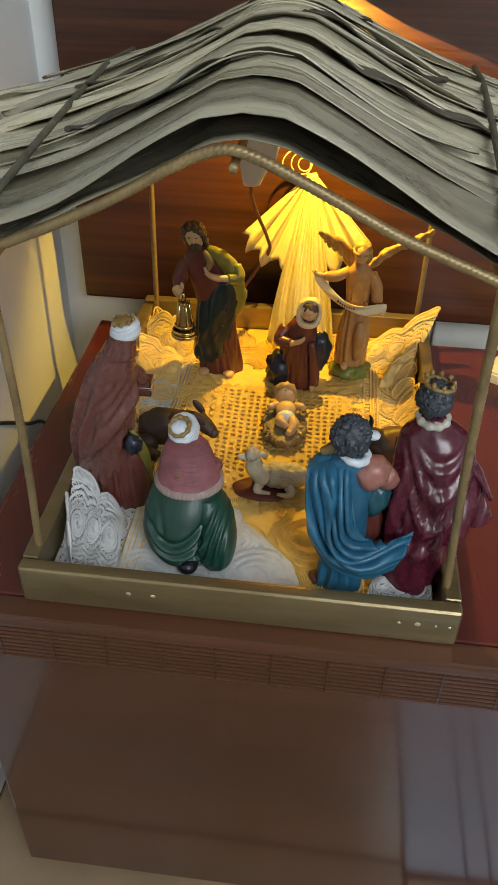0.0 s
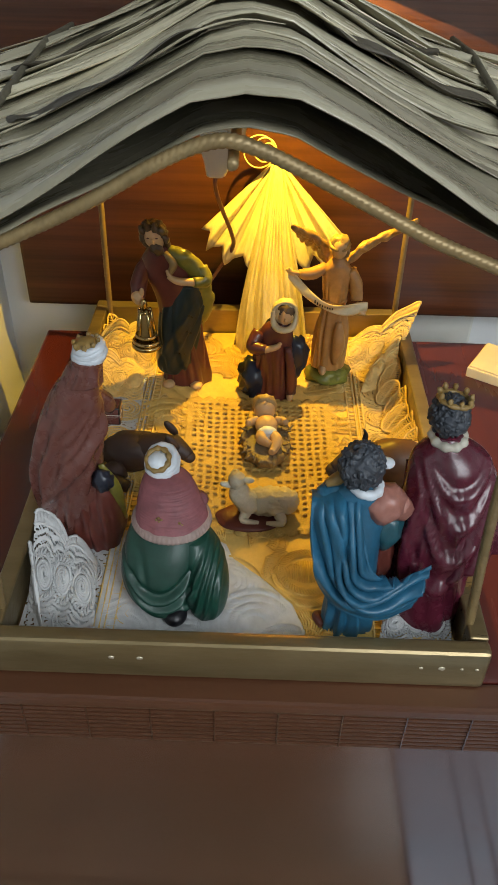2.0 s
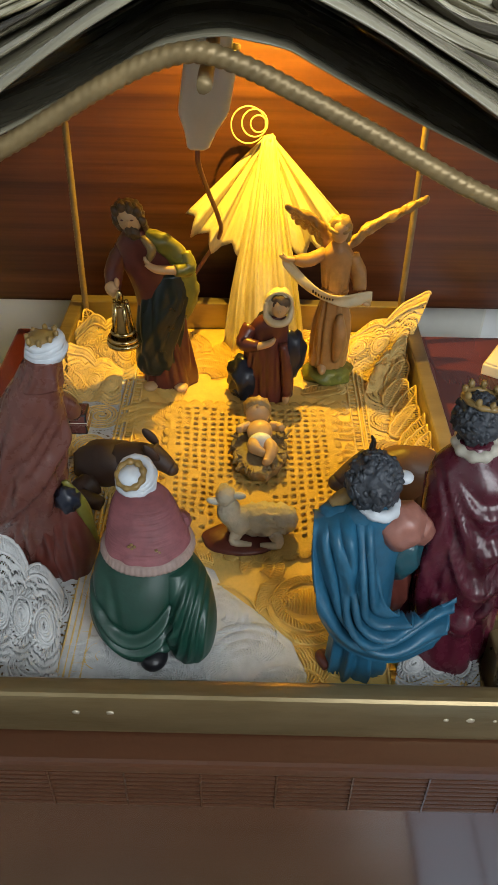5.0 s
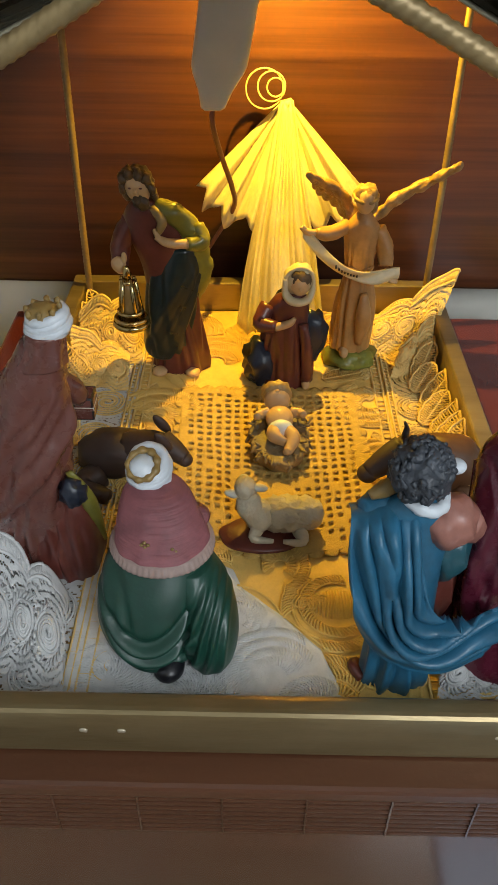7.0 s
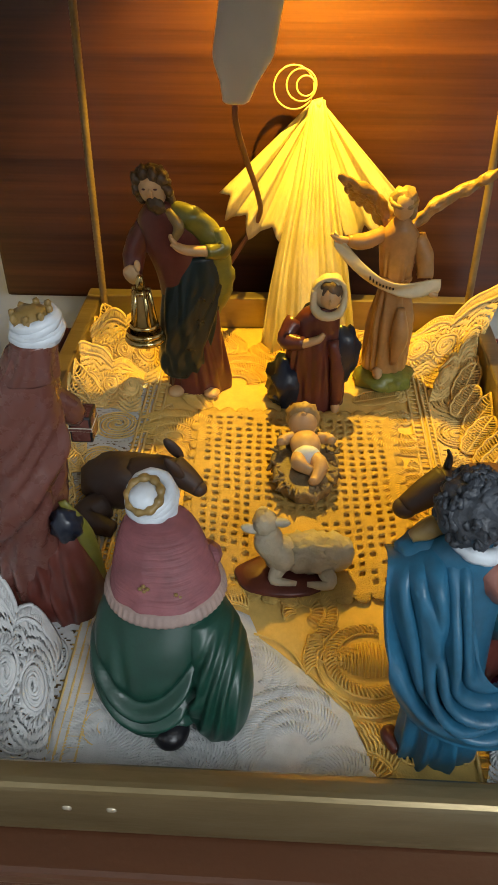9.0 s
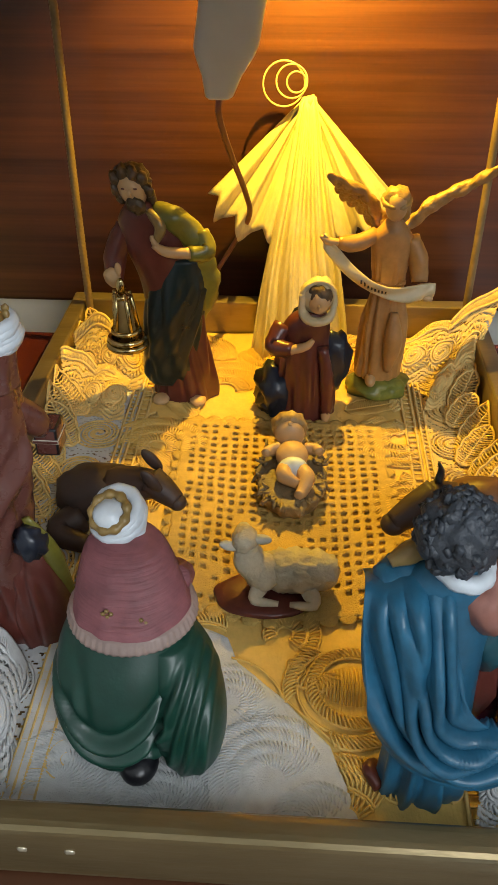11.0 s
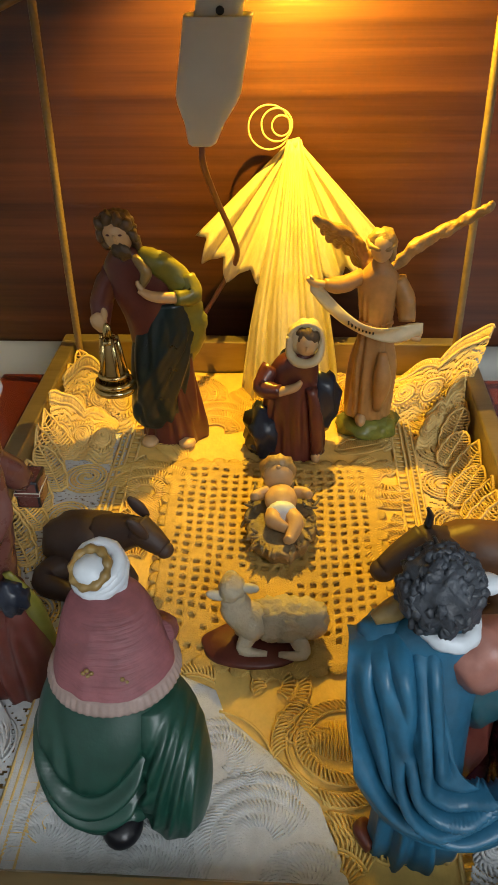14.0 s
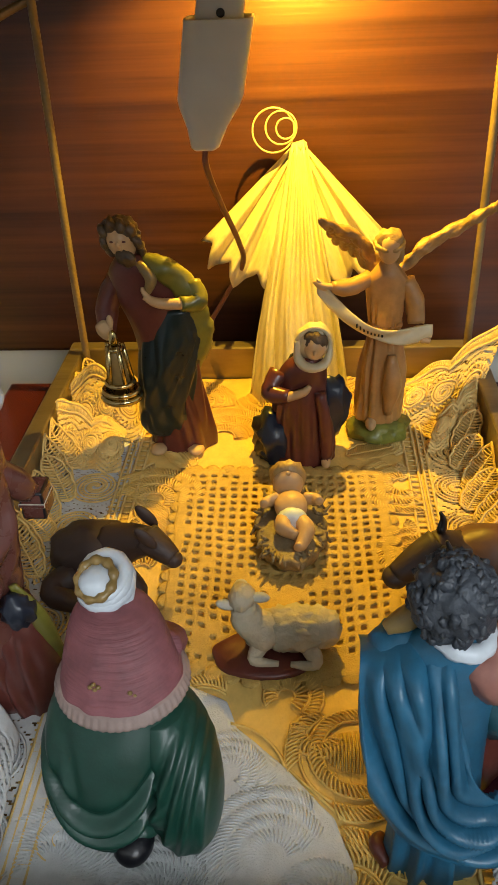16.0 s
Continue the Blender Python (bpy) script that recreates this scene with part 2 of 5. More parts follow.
def drape(bm, mi, amp, f, slant, seed, z0, z1, low=9.0, cx=0.0, cy=0.0):
    """Sharp valleys between broad rounded folds on everything of one paint between two heights."""
    bm.normal_update()
    todo = {v for face in bm.faces if face.material_index == mi for v in face.verts}
    moves = []
    for v in todo:
        s = (v.co.z - z0) / (z1 - z0)
        if 0 < s < 1:
            g = math.atan2(v.co.y - cy, v.co.x - cx)
            u, w = g + slant * v.co.z, v.co.z * low
            k = round(6 * f)
            bend = noise.noise((1.2 * math.cos(u), 1.2 * math.sin(u), w + seed))
            h = abs(math.sin(0.5 * k * u + 2.6 * bend + seed)) * (0.85 + 0.9 * noise.noise((2 * math.cos(u), 2 * math.sin(u), 0.7 * w + seed + 9)))
            moves.append((v, v.normal * (amp * (min(h, 1.3) - 0.62) * min(1.0, 5 * s, 5 * (1 - s)))))
    for v, d in moves:
        v.co += d


def blob(bm, c, r, mi=0, amp=0.0, freq=1.5, rot=(0, 0, 0), sub=3, seed=0.0):
    """Rounded lump, uneven by amp."""
    r = (r, r, r) if isinstance(r, (int, float)) else r
    made = bmesh.ops.create_icosphere(bm, subdivisions=sub, radius=1.0)["verts"]
    e = Euler([radians(a) for a in rot]).to_matrix()
    for v in made:
        d = 1 + amp * noise.noise(v.co * freq + Vector((seed, seed * 1.7, 0)))
        v.co = Vector(c) + e @ Vector((v.co.x * r[0] * d, v.co.y * r[1] * d, v.co.z * r[2] * d))
    for f in {f for v in made for f in v.link_faces}:
        f.material_index = mi


def sheet(bm, fn, nu, nv, mi=0, thick=0.001):
    """Curved sheet of some thickness over u, v in 0..1."""
    e = 1e-3
    front, back = [], []
    for i in range(nu + 1):
        fr, br = [], []
        for j in range(nv + 1):
            u, v = i / nu, j / nv
            p = Vector(fn(u, v))
            du = Vector(fn(min(u + e, 1), v)) - Vector(fn(max(u - e, 0), v))
            dv = Vector(fn(u, min(v + e, 1))) - Vector(fn(u, max(v - e, 0)))
            nn = du.cross(dv)
            nn = nn.normalized() if nn.length > 1e-12 else Vector((0, 0, 1))
            fr.append(bm.verts.new(p + nn * thick / 2))
            br.append(bm.verts.new(p - nn * thick / 2))
        front.append(fr)
        back.append(br)
    faces = []
    for i in range(nu):
        for j in range(nv):
            faces.append(bm.faces.new((front[i][j], front[i + 1][j], front[i + 1][j + 1], front[i][j + 1])))
            faces.append(bm.faces.new((back[i][j + 1], back[i + 1][j + 1], back[i + 1][j], back[i][j])))
    for i in range(nu):
        for j, s in ((0, 1), (nv, -1)):
            q = (front[i][j], back[i][j], back[i + 1][j], front[i + 1][j])
            faces.append(bm.faces.new(q[::s]))
    for j in range(nv):
        for i, s in ((0, -1), (nu, 1)):
            q = (front[i][j], back[i][j], back[i][j + 1], front[i][j + 1])
            faces.append(bm.faces.new(q[::s]))
    for f in faces:
        f.material_index = mi


def box(bm, lo, hi, mi=0, bevel=0.0, seg=2):
    made = bmesh.ops.create_cube(bm, size=1.0)["verts"]
    for v in made:
        v.co = Vector([(a + b) / 2 + c * (b - a) for a, b, c in zip(lo, hi, v.co)])
    faces = {f for v in made for f in v.link_faces}
    if bevel:
        got = bmesh.ops.bevel(bm, geom=list({e for f in faces for e in f.edges}), offset=bevel, segments=seg, profile=0.6, affect="EDGES")
        faces = {f for f in faces if f.is_valid} | set(got["faces"])
    for f in faces:
        f.material_index = mi


def ring_band(bm, c, R, r, mi=0, tilt=(0, 0, 0), n=28, m=8, wob=0.0, flat=1.0):
    """Ring of round section."""
    e = Euler([radians(a) for a in tilt]).to_matrix()
    loops = []
    for i in range(n):
        a = 2 * math.pi * i / n
        rr = r * (1 + wob * math.sin(9 * a))
        loops.append([bm.verts.new(Vector(c) + e @ Vector(((R + rr * math.cos(b)) * math.cos(a), (R + rr * math.cos(b)) * math.sin(a), rr * flat * math.sin(b))))
                      for b in [2 * math.pi * j / m for j in range(m)]])
    for i in range(n):
        for j in range(m):
            a, b = loops[i], loops[(i + 1) % n]
            bm.faces.new((a[j], b[j], b[(j + 1) % m], a[(j + 1) % m])).material_index = mi


# ---- room ----
FLOOR_Z, TOP_Z = -0.415, -0.006


def slab(name, lo, hi, m, label, category="wall", bevel=0.0):
    bm = bmesh.new()
    box(bm, lo, hi, 0, bevel)
    return solo(name, bm, m, label, category, kind="structure", smooth=False)


slab("wall_north", (-0.40, 0.475, FLOOR_Z), (2.0, 0.60, 2.1), M_wall, "white painted plaster wall behind the nightstand")
slab("wall_west", (-0.40, -1.5, FLOOR_Z), (-0.265, 0.475, 2.1), M_wall, "white painted plaster side wall")
slab("wall_east", (2.0, -1.5, FLOOR_Z), (2.1, 0.60, 2.1), M_wall, "white painted plaster side wall")
slab("ceiling", (-0.40, -1.5, 2.1), (2.1, 0.60, 2.2), M_ceiling, "plain white painted ceiling", "ceiling")
bm = bmesh.new()
for lo, hi in (((-0.265, -1.5, FLOOR_Z), (0.32, -1.38, 2.1)), ((1.42, -1.5, FLOOR_Z), (2.0, -1.38, 2.1)),
               ((0.32, -1.5, FLOOR_Z), (1.42, -1.38, 0.65)), ((0.32, -1.5, 1.95), (1.42, -1.38, 2.1))):
    box(bm, lo, hi)
solo("wall_south", bm, M_wall, "white painted plaster wall with a window", "wall", kind="structure", smooth=False)
win = thing("window_1", "white framed window letting in daylight", "window", (0.87, -1.44, 1.30), kind="structure")
for name, lo, hi in (("frame_side", (-0.55, -0.03, -0.65), (-0.50, 0.03, 0.65)), ("frame_side", (0.50, -0.03, -0.65), (0.55, 0.03, 0.65)),
                     ("frame_rail", (-0.50, -0.03, 0.60), (0.50, 0.03, 0.65)), ("frame_rail", (-0.50, -0.03, -0.65), (0.50, 0.03, -0.60)),
                     ("mullion", (-0.03, -0.025, -0.60), (0.03, 0.025, 0.60))):
    bm = bmesh.new()
    box(bm, lo, hi, 0, 0.004)
    part(name, bm, M_plastic, win, smooth=False)

# tiled floor
bm = bmesh.new()
box(bm, (-0.265, -1.38, FLOOR_Z - 0.1), (2.0, 0.475, FLOOR_Z - 0.003))
floor = solo("floor", bm, M_grout, "tan polished ceramic tile floor", "floor", kind="structure", smooth=False)
bm = bmesh.new()
box(bm, (-0.2185, -0.2185, -0.0029), (0.2185, 0.2185, 0.0), 0, 0.0015, 1)
tile_mesh = finish("tile", bm, M_floor, False)
for i in range(0, 5):
    for j in range(-2, 2):
        tl = new("tile", tile_mesh)
        tl.parent = floor
        tl.location = (-0.045 + i * 0.44, -0.28 + j * 0.44, FLOOR_Z)

# headboard panel on the wall
bm = bmesh.new()
box(bm, (-0.231, 0.440, 0.0), (1.45, 0.462, 0.62), 0, 0.003)
head = solo("headboard", bm, M_panel, "reddish mahogany veneer headboard panel with horizontal grain", "headboard", smooth=False)
for x in (-0.1, 1.2):
    bm = bmesh.new()
    box(bm, (x, 0.4622, 0.2), (x + 0.06, 0.4748, 0.5))
    part("batten", bm, M_stand, head, smooth=False)

# nightstand
X0, X1, YF, YB = -0.203, 0.245, -0.012, 0.400
stand = thing("nightstand", "dark glossy mahogany nightstand with a reeded band below its top", "nightstand", (0, 0, FLOOR_Z))


def stand_part(name, lo, hi, m, label="", bevel=0.002, smooth=False):
    bm = bmesh.new()
    box(bm, (lo[0], lo[1], lo[2] - FLOOR_Z), (hi[0], hi[1], hi[2] - FLOOR_Z), 0, bevel)
    return part(name, bm, m, stand, label, smooth)


stand_part("top_board", (X0, 0.0045, -0.024), (X1, YB, TOP_Z), M_stand_top, "dark red polished top board")
stand_part("front_edging", (X0, YF - 0.004, -0.016), (X1, 0.004, TOP_Z), M_stand_edge, "lighter brown front edging", 0.0025)
stand_part("front_panel", (X0, YF + 0.004, FLOOR_Z + 0.02), (X1, YF + 0.022, -0.0255), M_stand, "plain glossy dark front panel", 0.002)
stand_part("side_panel", (X0 + 0.001, YF + 0.0225, FLOOR_Z + 0.02), (X0 + 0.018, YB - 0.005, -0.0245), M_stand)
stand_part("side_panel", (X1 - 0.018, YF + 0.0225, FLOOR_Z + 0.02), (X1 - 0.001, YB - 0.005, -0.0245), M_stand)
stand_part("back_panel", (X0 + 0.0185, YB - 0.016, FLOOR_Z + 0.02), (X1 - 0.0185, YB - 0.005, -0.0245), M_stand)
stand_part("plinth", (X0 + 0.01, YF + 0.016, FLOOR_Z), (X1 - 0.01, YB - 0.01, FLOOR_Z + 0.0195), M_stand)
for z in np.arange(-0.0555, -0.0195, 0.0043):
    stand_part("reed", (X0 + 0.002, YF - 0.0005, z), (X1 - 0.002, YF + 0.0038, z + 0.0033), M_stand_edge, "", 0.0012)
for x in np.arange(X0 + 0.035, X1, 0.039):
    stand_part("groove_strip", (x, YF - 0.0012, -0.055), (x + 0.0009, YF - 0.0006, -0.0185), M_stand, "", 0.0)

# unseen striped floor sheet, added to give the glossy front panel its bluish reflection
bm = bmesh.new()
box(bm, (0.175, -0.80, FLOOR_Z + 0.0005), (0.235, -0.05, FLOOR_Z + 0.008), 0, 0.003)
box(bm, (0.262, -0.80, FLOOR_Z + 0.0005), (0.75, -0.05, FLOOR_Z + 0.008), 0, 0.003)
box(bm, (0.236, -0.80, FLOOR_Z + 0.0005), (0.261, -0.05, FLOOR_Z + 0.007), 1, 0.002)
solo("reflection_sheet", bm, [material("pale_blue_reflector", (0.62, 0.70, 0.82), 0.9, vary=0.1, scale=90, bump=0.5), material("grey_reflector_stripe", (0.16, 0.17, 0.20), 0.9)],
     "unseen pale blue sheet with grey stripe, added to reflect in the front panel", "rug", smooth=False)
# loose things beside the tray
bm = bmesh.new()
box(bm, (-0.024, -0.026, 0), (0.024, 0.026, 0.010), 0, 0.001)
box(bm, (-0.0225, -0.0245, 0.0102), (0.0225, 0.0245, 0.0120), 0, 0.0005)
ob = solo("card_box", bm, M_paper, "flat cream cardboard box lying on the nightstand", "box", (0.238, 0.349, TOP_Z), smooth=False)
ob.rotation_euler = (0, 0, radians(-32))
bm = bmesh.new()
tube(bm, [(-0.2628, 0.10, 0.03), (-0.2628, 0.16, 0.005), (-0.2628, 0.233, -0.034), (-0.2628, 0.30, -0.083), (-0.2628, 0.342, -0.113), (-0.2628, 0.41, -0.20)], 0.0020, 0, 8)
solo("wall_cable", bm, M_black, "thin dark cable running along the white wall", "cable")
bm = bmesh.new()
box(bm, (-0.035, -0.008, -0.025), (0.035, 0.0, 0.025), 0, 0.003)
solo("wall_outlet", bm, M_plastic, "white plastic wall outlet below the headboard", "outlet", (0.205, 0.4745, -0.03), smooth=False)

# ---- golden tray with its four posts ----
tray = thing("tray", "shallow wooden tray painted dull gold", "tray", (0, 0, TOP_Z))
TH, TD, TT = 0.027, 0.404, 0.0115


def tray_part(name, lo, hi, m=M_gold, label="", bevel=0.0018):
    bm = bmesh.new()
    box(bm, (lo[0], lo[1], lo[2] - TOP_Z), (hi[0], hi[1], hi[2] - TOP_Z), 0, bevel, 3)
    return part(name, bm, m, tray, label, False)


tray_part("front_board", (-0.150, 0.0, TOP_Z), (0.150, TT, TH), bevel=0.0036)
tray_part("back_board", (-0.150, TD - TT, TOP_Z), (0.150, TD, TH))
tray_part("side_board", (-0.150, TT + 0.0003, TOP_Z), (-0.150 + TT, TD - TT - 0.0003, TH))
tray_part("side_board", (0.150 - TT, TT + 0.0003, TOP_Z), (0.150, TD - TT - 0.0003, TH))
tray_part("bottom_board", (-0.1383, TT + 0.0003, TOP_Z), (0.1383, TD - TT - 0.0003, 0.0), M_tray_floor, "brownish gold tray bottom", 0.0)
for x, r in ((-0.073, 0.0019), (-0.056, 0.0019), (0.110, 0.0013), (0.122, 0.0022), (0.134, 0.0010), (0.143, 0.0011)):
    bm = bmesh.new()
    blob(bm, (x, 0.0, 0.013 - TOP_Z), (r, 0.0007, r * 0.8), 0, 0.4, 2.0, sub=2, seed=x * 90)
    part("screw_head", bm, M_screw, tray, "pale nail head")

# ---- canopy: posts, frame and palm-leaf roof ----
def roof_z(x, y):
    """Height of the roof skin: a round ridge, broader to the back."""
    s = abs(x) / (1 + 0.22 * min(max(y, 0) / 0.38, 1.1))
    z = np.interp(s, [0, 0.018, 0.035, 0.063, 0.092, 0.123, 0.16, 0.21, 0.27], [0.3195, 0.3165, 0.307, 0.2915, 0.277, 0.264, 0.252, 0.238, 0.222])
    return float(z) + 0.004 * math.sin(math.pi * min(max(y, 0) / 0.4, 1)) - 0.008 * max(0, y - 0.3) / 0.1


canopy = thing("canopy", "rustic canopy of overlapping dried palm leaves on twisted golden rods", "canopy", (0, 0, 0))


def rod(name, pts, r, sub, m=M_rod, label="", parent=canopy, tw=2100.0):
    bm = bmesh.new()
    tube(bm, pts, r, 0, 12, sub, lobes=3, lobe=0.07, twist=tw)
    return part(name, bm, m, parent, label)


ARCH = [(-0.185, 0.228), (-0.155, 0.243), (-0.122, 0.2575), (-0.091, 0.271), (-0.062, 0.285), (-0.034, 0.301), (-0.018, 0.3085), (-0.006, 0.311),
        (0.006, 0.308), (0.02, 0.302), (0.045, 0.29), (0.073, 0.276), (0.098, 0.266), (0.124, 0.256), (0.155, 0.242), (0.185, 0.227)]
rod("front_arch", [(x, 0.010, z) for x, z in ARCH], 0.0028, 46, label="thick twisted golden rod bent to an arch")
rod("back_arch", [(x * 1.06, 0.392, z - 0.003) for x, z in ARCH], 0.0026, 40)
for x0, y0, x1, r in ((-0.143, 0.024, -0.133, 0.0026), (0.142, 0.024, 0.128, 0.0029), (-0.1355, 0.3855, -0.133, 0.0026), (0.1375, 0.3855, 0.1365, 0.0026)):
    rod("post", [(x0, y0, 0.0), ((x0 + x1) / 2, y0, 0.12), (x1, y0 + (0.006 if y0 > 0.1 else -0.013), 0.262 if y0 > 0.1 else 0.252)], r, 170, label="twisted golden post")
for x in (-0.131, 0.131):
    rod("side_rail", [(x * 0.98, 0.003, 0.2485), (x, 0.13, 0.254), (x, 0.26, 0.259), (x, 0.398, 0.262)], 0.0022, 40)
rod("ridge_rail", [(-0.004, 0.006, 0.3035), (-0.004, 0.2, 0.306), (-0.004, 0.396, 0.299)], 0.0022, 60)

rnd = random.Random(5)


def leaf_strip(y0, y1, lift, tuck, xl, xr, seed, rag=0.5, m=None, gape=0.0):
    """One palm leaf laid across the ridge, pleated along its length, its ends torn to points."""
    rr = random.Random(seed)
    nu, nv = 64, 14
    pleat = [rr.uniform(-1, 1) for _ in range(nv + 1)]
    wander = rr.uniform(-0.01, 0.01)
    a1, a2, p1, p2 = rr.uniform(0.0012, 0.0030), rr.uniform(0.0006, 0.0015), rr.uniform(0, 6), rr.uniform(0, 6)

    def fn(u, v):
        x = xl + (xr - xl) * u
        taper = min(1.0, (min(u, 1 - u) / 0.10) ** 0.55) if rag else 1.0
        c = 0.5 + 0.22 * math.sin(p2 + 3 * u)
        vv = c + (v - c) * (0.12 + 0.88 * taper)
        y = y0 + (y1 - y0) * vv + wander * math.sin(2.2 * u * math.pi + p1) * (0.3 + abs(2 * u - 1))
        z = roof_z(x, y) + lift + tuck * (1 - vv)
        z += a1 * math.sin(5 * math.pi * u + p1 + 2 * vv) * (0.25 + abs(2 * u - 1)) + a2 * math.sin(vv * 11 + p2)
        z += 0.00075 * pleat[int(round(v * nv))] + 0.0024 * noise.noise((x * 18, vv * 3 + seed, seed * 0.37))
        z += gape * math.exp(-((x - 0.062) / 0.050) ** 2) * (1 - vv) + 0.35 * gape * math.exp(-((x + 0.035) / 0.040) ** 2) * (1 - vv)
        return x, y, z

    bm = bmesh.new()
    sheet(bm, fn, nu, nv, 0, 0.0006)
    part("palm_leaf", bm, m or M_leaf, canopy)


leaf_strip(0.004, 0.100, 0.0040, 0.0008, -0.215, 0.190, 1, 0.6, gape=0.010)
leaf_strip(0.018, 0.110, -0.0035, -0.004, -0.20, 0.180, 2, 0.6)
leaf_strip(0.10, 0.26, -0.0020, 0.0, -0.21, 0.190, 3, 0.6)
leaf_strip(0.24, 0.392, -0.0020, 0.0, -0.21, 0.190, 4, 0.6)
for i in range(11):
    y = 0.060 + i * 0.0315
    w = rnd.uniform(0.042, 0.058)
    leaf_strip(y, y + w, 0.0032 + rnd.uniform(0, 0.0028) + 0.0004 * (i % 3), rnd.uniform(0.0012, 0.0046), -rnd.uniform(0.20, 0.275), rnd.uniform(0.175, 0.255), 10 + i)
for i in range(5):
    y = 0.11 + i * 0.058 + rnd.uniform(-0.006, 0.006)
    leaf_strip(y, y + rnd.uniform(0.012, 0.024), 0.0085 + rnd.uniform(0, 0.002), 0.001, -rnd.uniform(0.10, 0.25), rnd.uniform(0.12, 0.22), 40 + i)
# dark strips laid on the roof as the shade in gaps between the pale leaves
for y, w, xa, xb in ((0.100, 0.020, -0.120, -0.020), (0.165, 0.018, 0.035, 0.160), (0.240, 0.022, 0.010, 0.115), (0.225, 0.018, -0.150, -0.040), (0.320, 0.018, -0.050, 0.060)):
    leaf_strip(y, y + w, 0.0078, 0.0040, xa, xb, int(y * 1000), 0.6, M_leaf_gap)
# torn leaf ribs lying along the skin
for i in range(14):
    y = rnd.uniform(0.07, 0.39)
    xa = rnd.uniform(-0.22, 0.02)
    xb = xa + rnd.uniform(0.08, 0.2)
    bm = bmesh.new()
    dy = rnd.uniform(-0.012, 0.012)
    tube(bm, [(xa + (xb - xa) * k / 8, y + dy * k / 8, roof_z(xa + (xb - xa) * k / 8, y) + 0.0105) for k in range(9)],
         [0.0003, 0.0006, 0.0007, 0.0007, 0.0007, 0.0007, 0.0006, 0.0005, 0.0002], 0, 5, 3)
    part("leaf_rib", bm, M_leaf, canopy)
for x0, x1 in ((-0.128, -0.146), (0.127, 0.152)):
    rod("tie_rod", [(x0 + (x1 - x0) * k / 8, 0.0 + 0.05 * k, roof_z(x0 + (x1 - x0) * k / 8, 0.05 * k) + 0.0125) for k in range(9)], 0.0022, 14, M_twine, "dark twine-bound rod pressing the leaves down", tw=900)

# ---- lamp ----
lamp = thing("lamp_socket", "white plastic lamp connector with a lit bulb, hanging under the canopy", "lamp", (0, 0, 0))
PB, PT = Vector((-0.0285, 0.312, 0.187)), Vector((-0.0165, 0.319, 0.257))


def along(k, dx=0.0, dy=0.0):
    p = PB.lerp(PT, k)
    return p.x + dx, p.y + dy, p.z


bm = bmesh.new()


def rounded(k, w, d):
    """Rounded oblong section of the connector."""
    c = along(k)
    out = []
    for i in range(32):
        a = 2 * math.pi * i / 32
        ca, sa = math.cos(a), math.sin(a)
        out.append((c[0] + w * abs(ca) ** 0.45 * (1 if ca > 0 else -1), c[1] + d * abs(sa) ** 0.45 * (1 if sa > 0 else -1), c[2]))
    return out


skin(bm, [rounded(k, w, d) for k, w, d in ((0, 0.0055, 0.005), (0.02, 0.0075, 0.006), (0.16, 0.0105, 0.0085), (0.30, 0.0155, 0.0105), (0.36, 0.0168, 0.0115), (0.86, 0.0172, 0.012),
                                           (0.868, 0.0172, 0.012), (0.868, 0.0150, 0.0100), (0.80, 0.0148, 0.0098))], 0)
part("connector", bm, M_plastic, lamp, "white plastic connector shell")
bm = bmesh.new()
skin(bm, [rounded(k, w, d) for k, w, d in ((0.78, 0.0118, 0.0075), (0.80, 0.012, 0.0078), (1.12, 0.0118, 0.0078), (1.16, 0.0105, 0.007))], 0)
part("plug", bm, M_plastic, lamp)
bm = bmesh.new()
blob(bm, (along(0.9)[0] + 0.001, along(0.9)[1] - 0.0079, along(0.9)[2]), (0.0022, 0.0006, 0.0022), 0, sub=2)
part("hole", bm, M_black, lamp)
M_bulb = bpy.data.materials.new("bulb_glass")
M_bulb.use_nodes = True
_b = M_bulb.node_tree.nodes["Principled BSDF"]
_b.inputs["Base Color"].default_value, _b.inputs["Roughness"].default_value = (0.9, 0.7, 0.4, 1), 0.2
_b.inputs["Emission Color"].default_value, _b.inputs["Emission Strength"].default_value = (1.0, 0.59, 0.03, 1), 60.0
bm = bmesh.new()
B = Vector(BULB)
AIM = Vector((1.0, 1.15, -1.27)).normalized()
_q = AIM.to_track_quat("Z", "Y").to_matrix()


# unseen cup round the bulb, aimed to keep lamplight off the left and front
def cup_ring(d, r):
    return [B + AIM * d + _q @ Vector((r * math.cos(2 * math.pi * k / 28), r * math.sin(2 * math.pi * k / 28), 0)) for k in range(28)]


skin(bm, [cup_ring(d, r) for d, r in ((-0.030, 0.004), (-0.028, 0.0075), (-0.012, 0.0085), (-0.002, 0.0130), (0.0005, 0.0136), (0.0005, 0.0128), (-0.004, 0.0105), (-0.010, 0.0070))], 0)
part("bulb_holder", bm, M_plastic, lamp)
bm = bmesh.new()
blob(bm, B - AIM * 0.002, (0.0045, 0.0045, 0.0045), 0, sub=3)
part("bulb", bm, M_bulb, lamp, "glowing warm bulb").visible_shadow = False
bm = bmesh.new()
tube(bm, [tuple(PB + Vector((0, 0, 0.002))), (-0.029, 0.316, 0.176), (-0.025, 0.338, 0.150), (-0.0185, 0.372, 0.114), (-0.0185, 0.394, 0.090), (-0.034, 0.404, 0.060), (-0.050, 0.408, 0.030), (-0.052, 0.412, 0.0)],
     [0.0016, 0.0018, 0.0019, 0.0019, 0.0019, 0.0018, 0.0018, 0.0018], 0, 10, 6, flat=0.6)
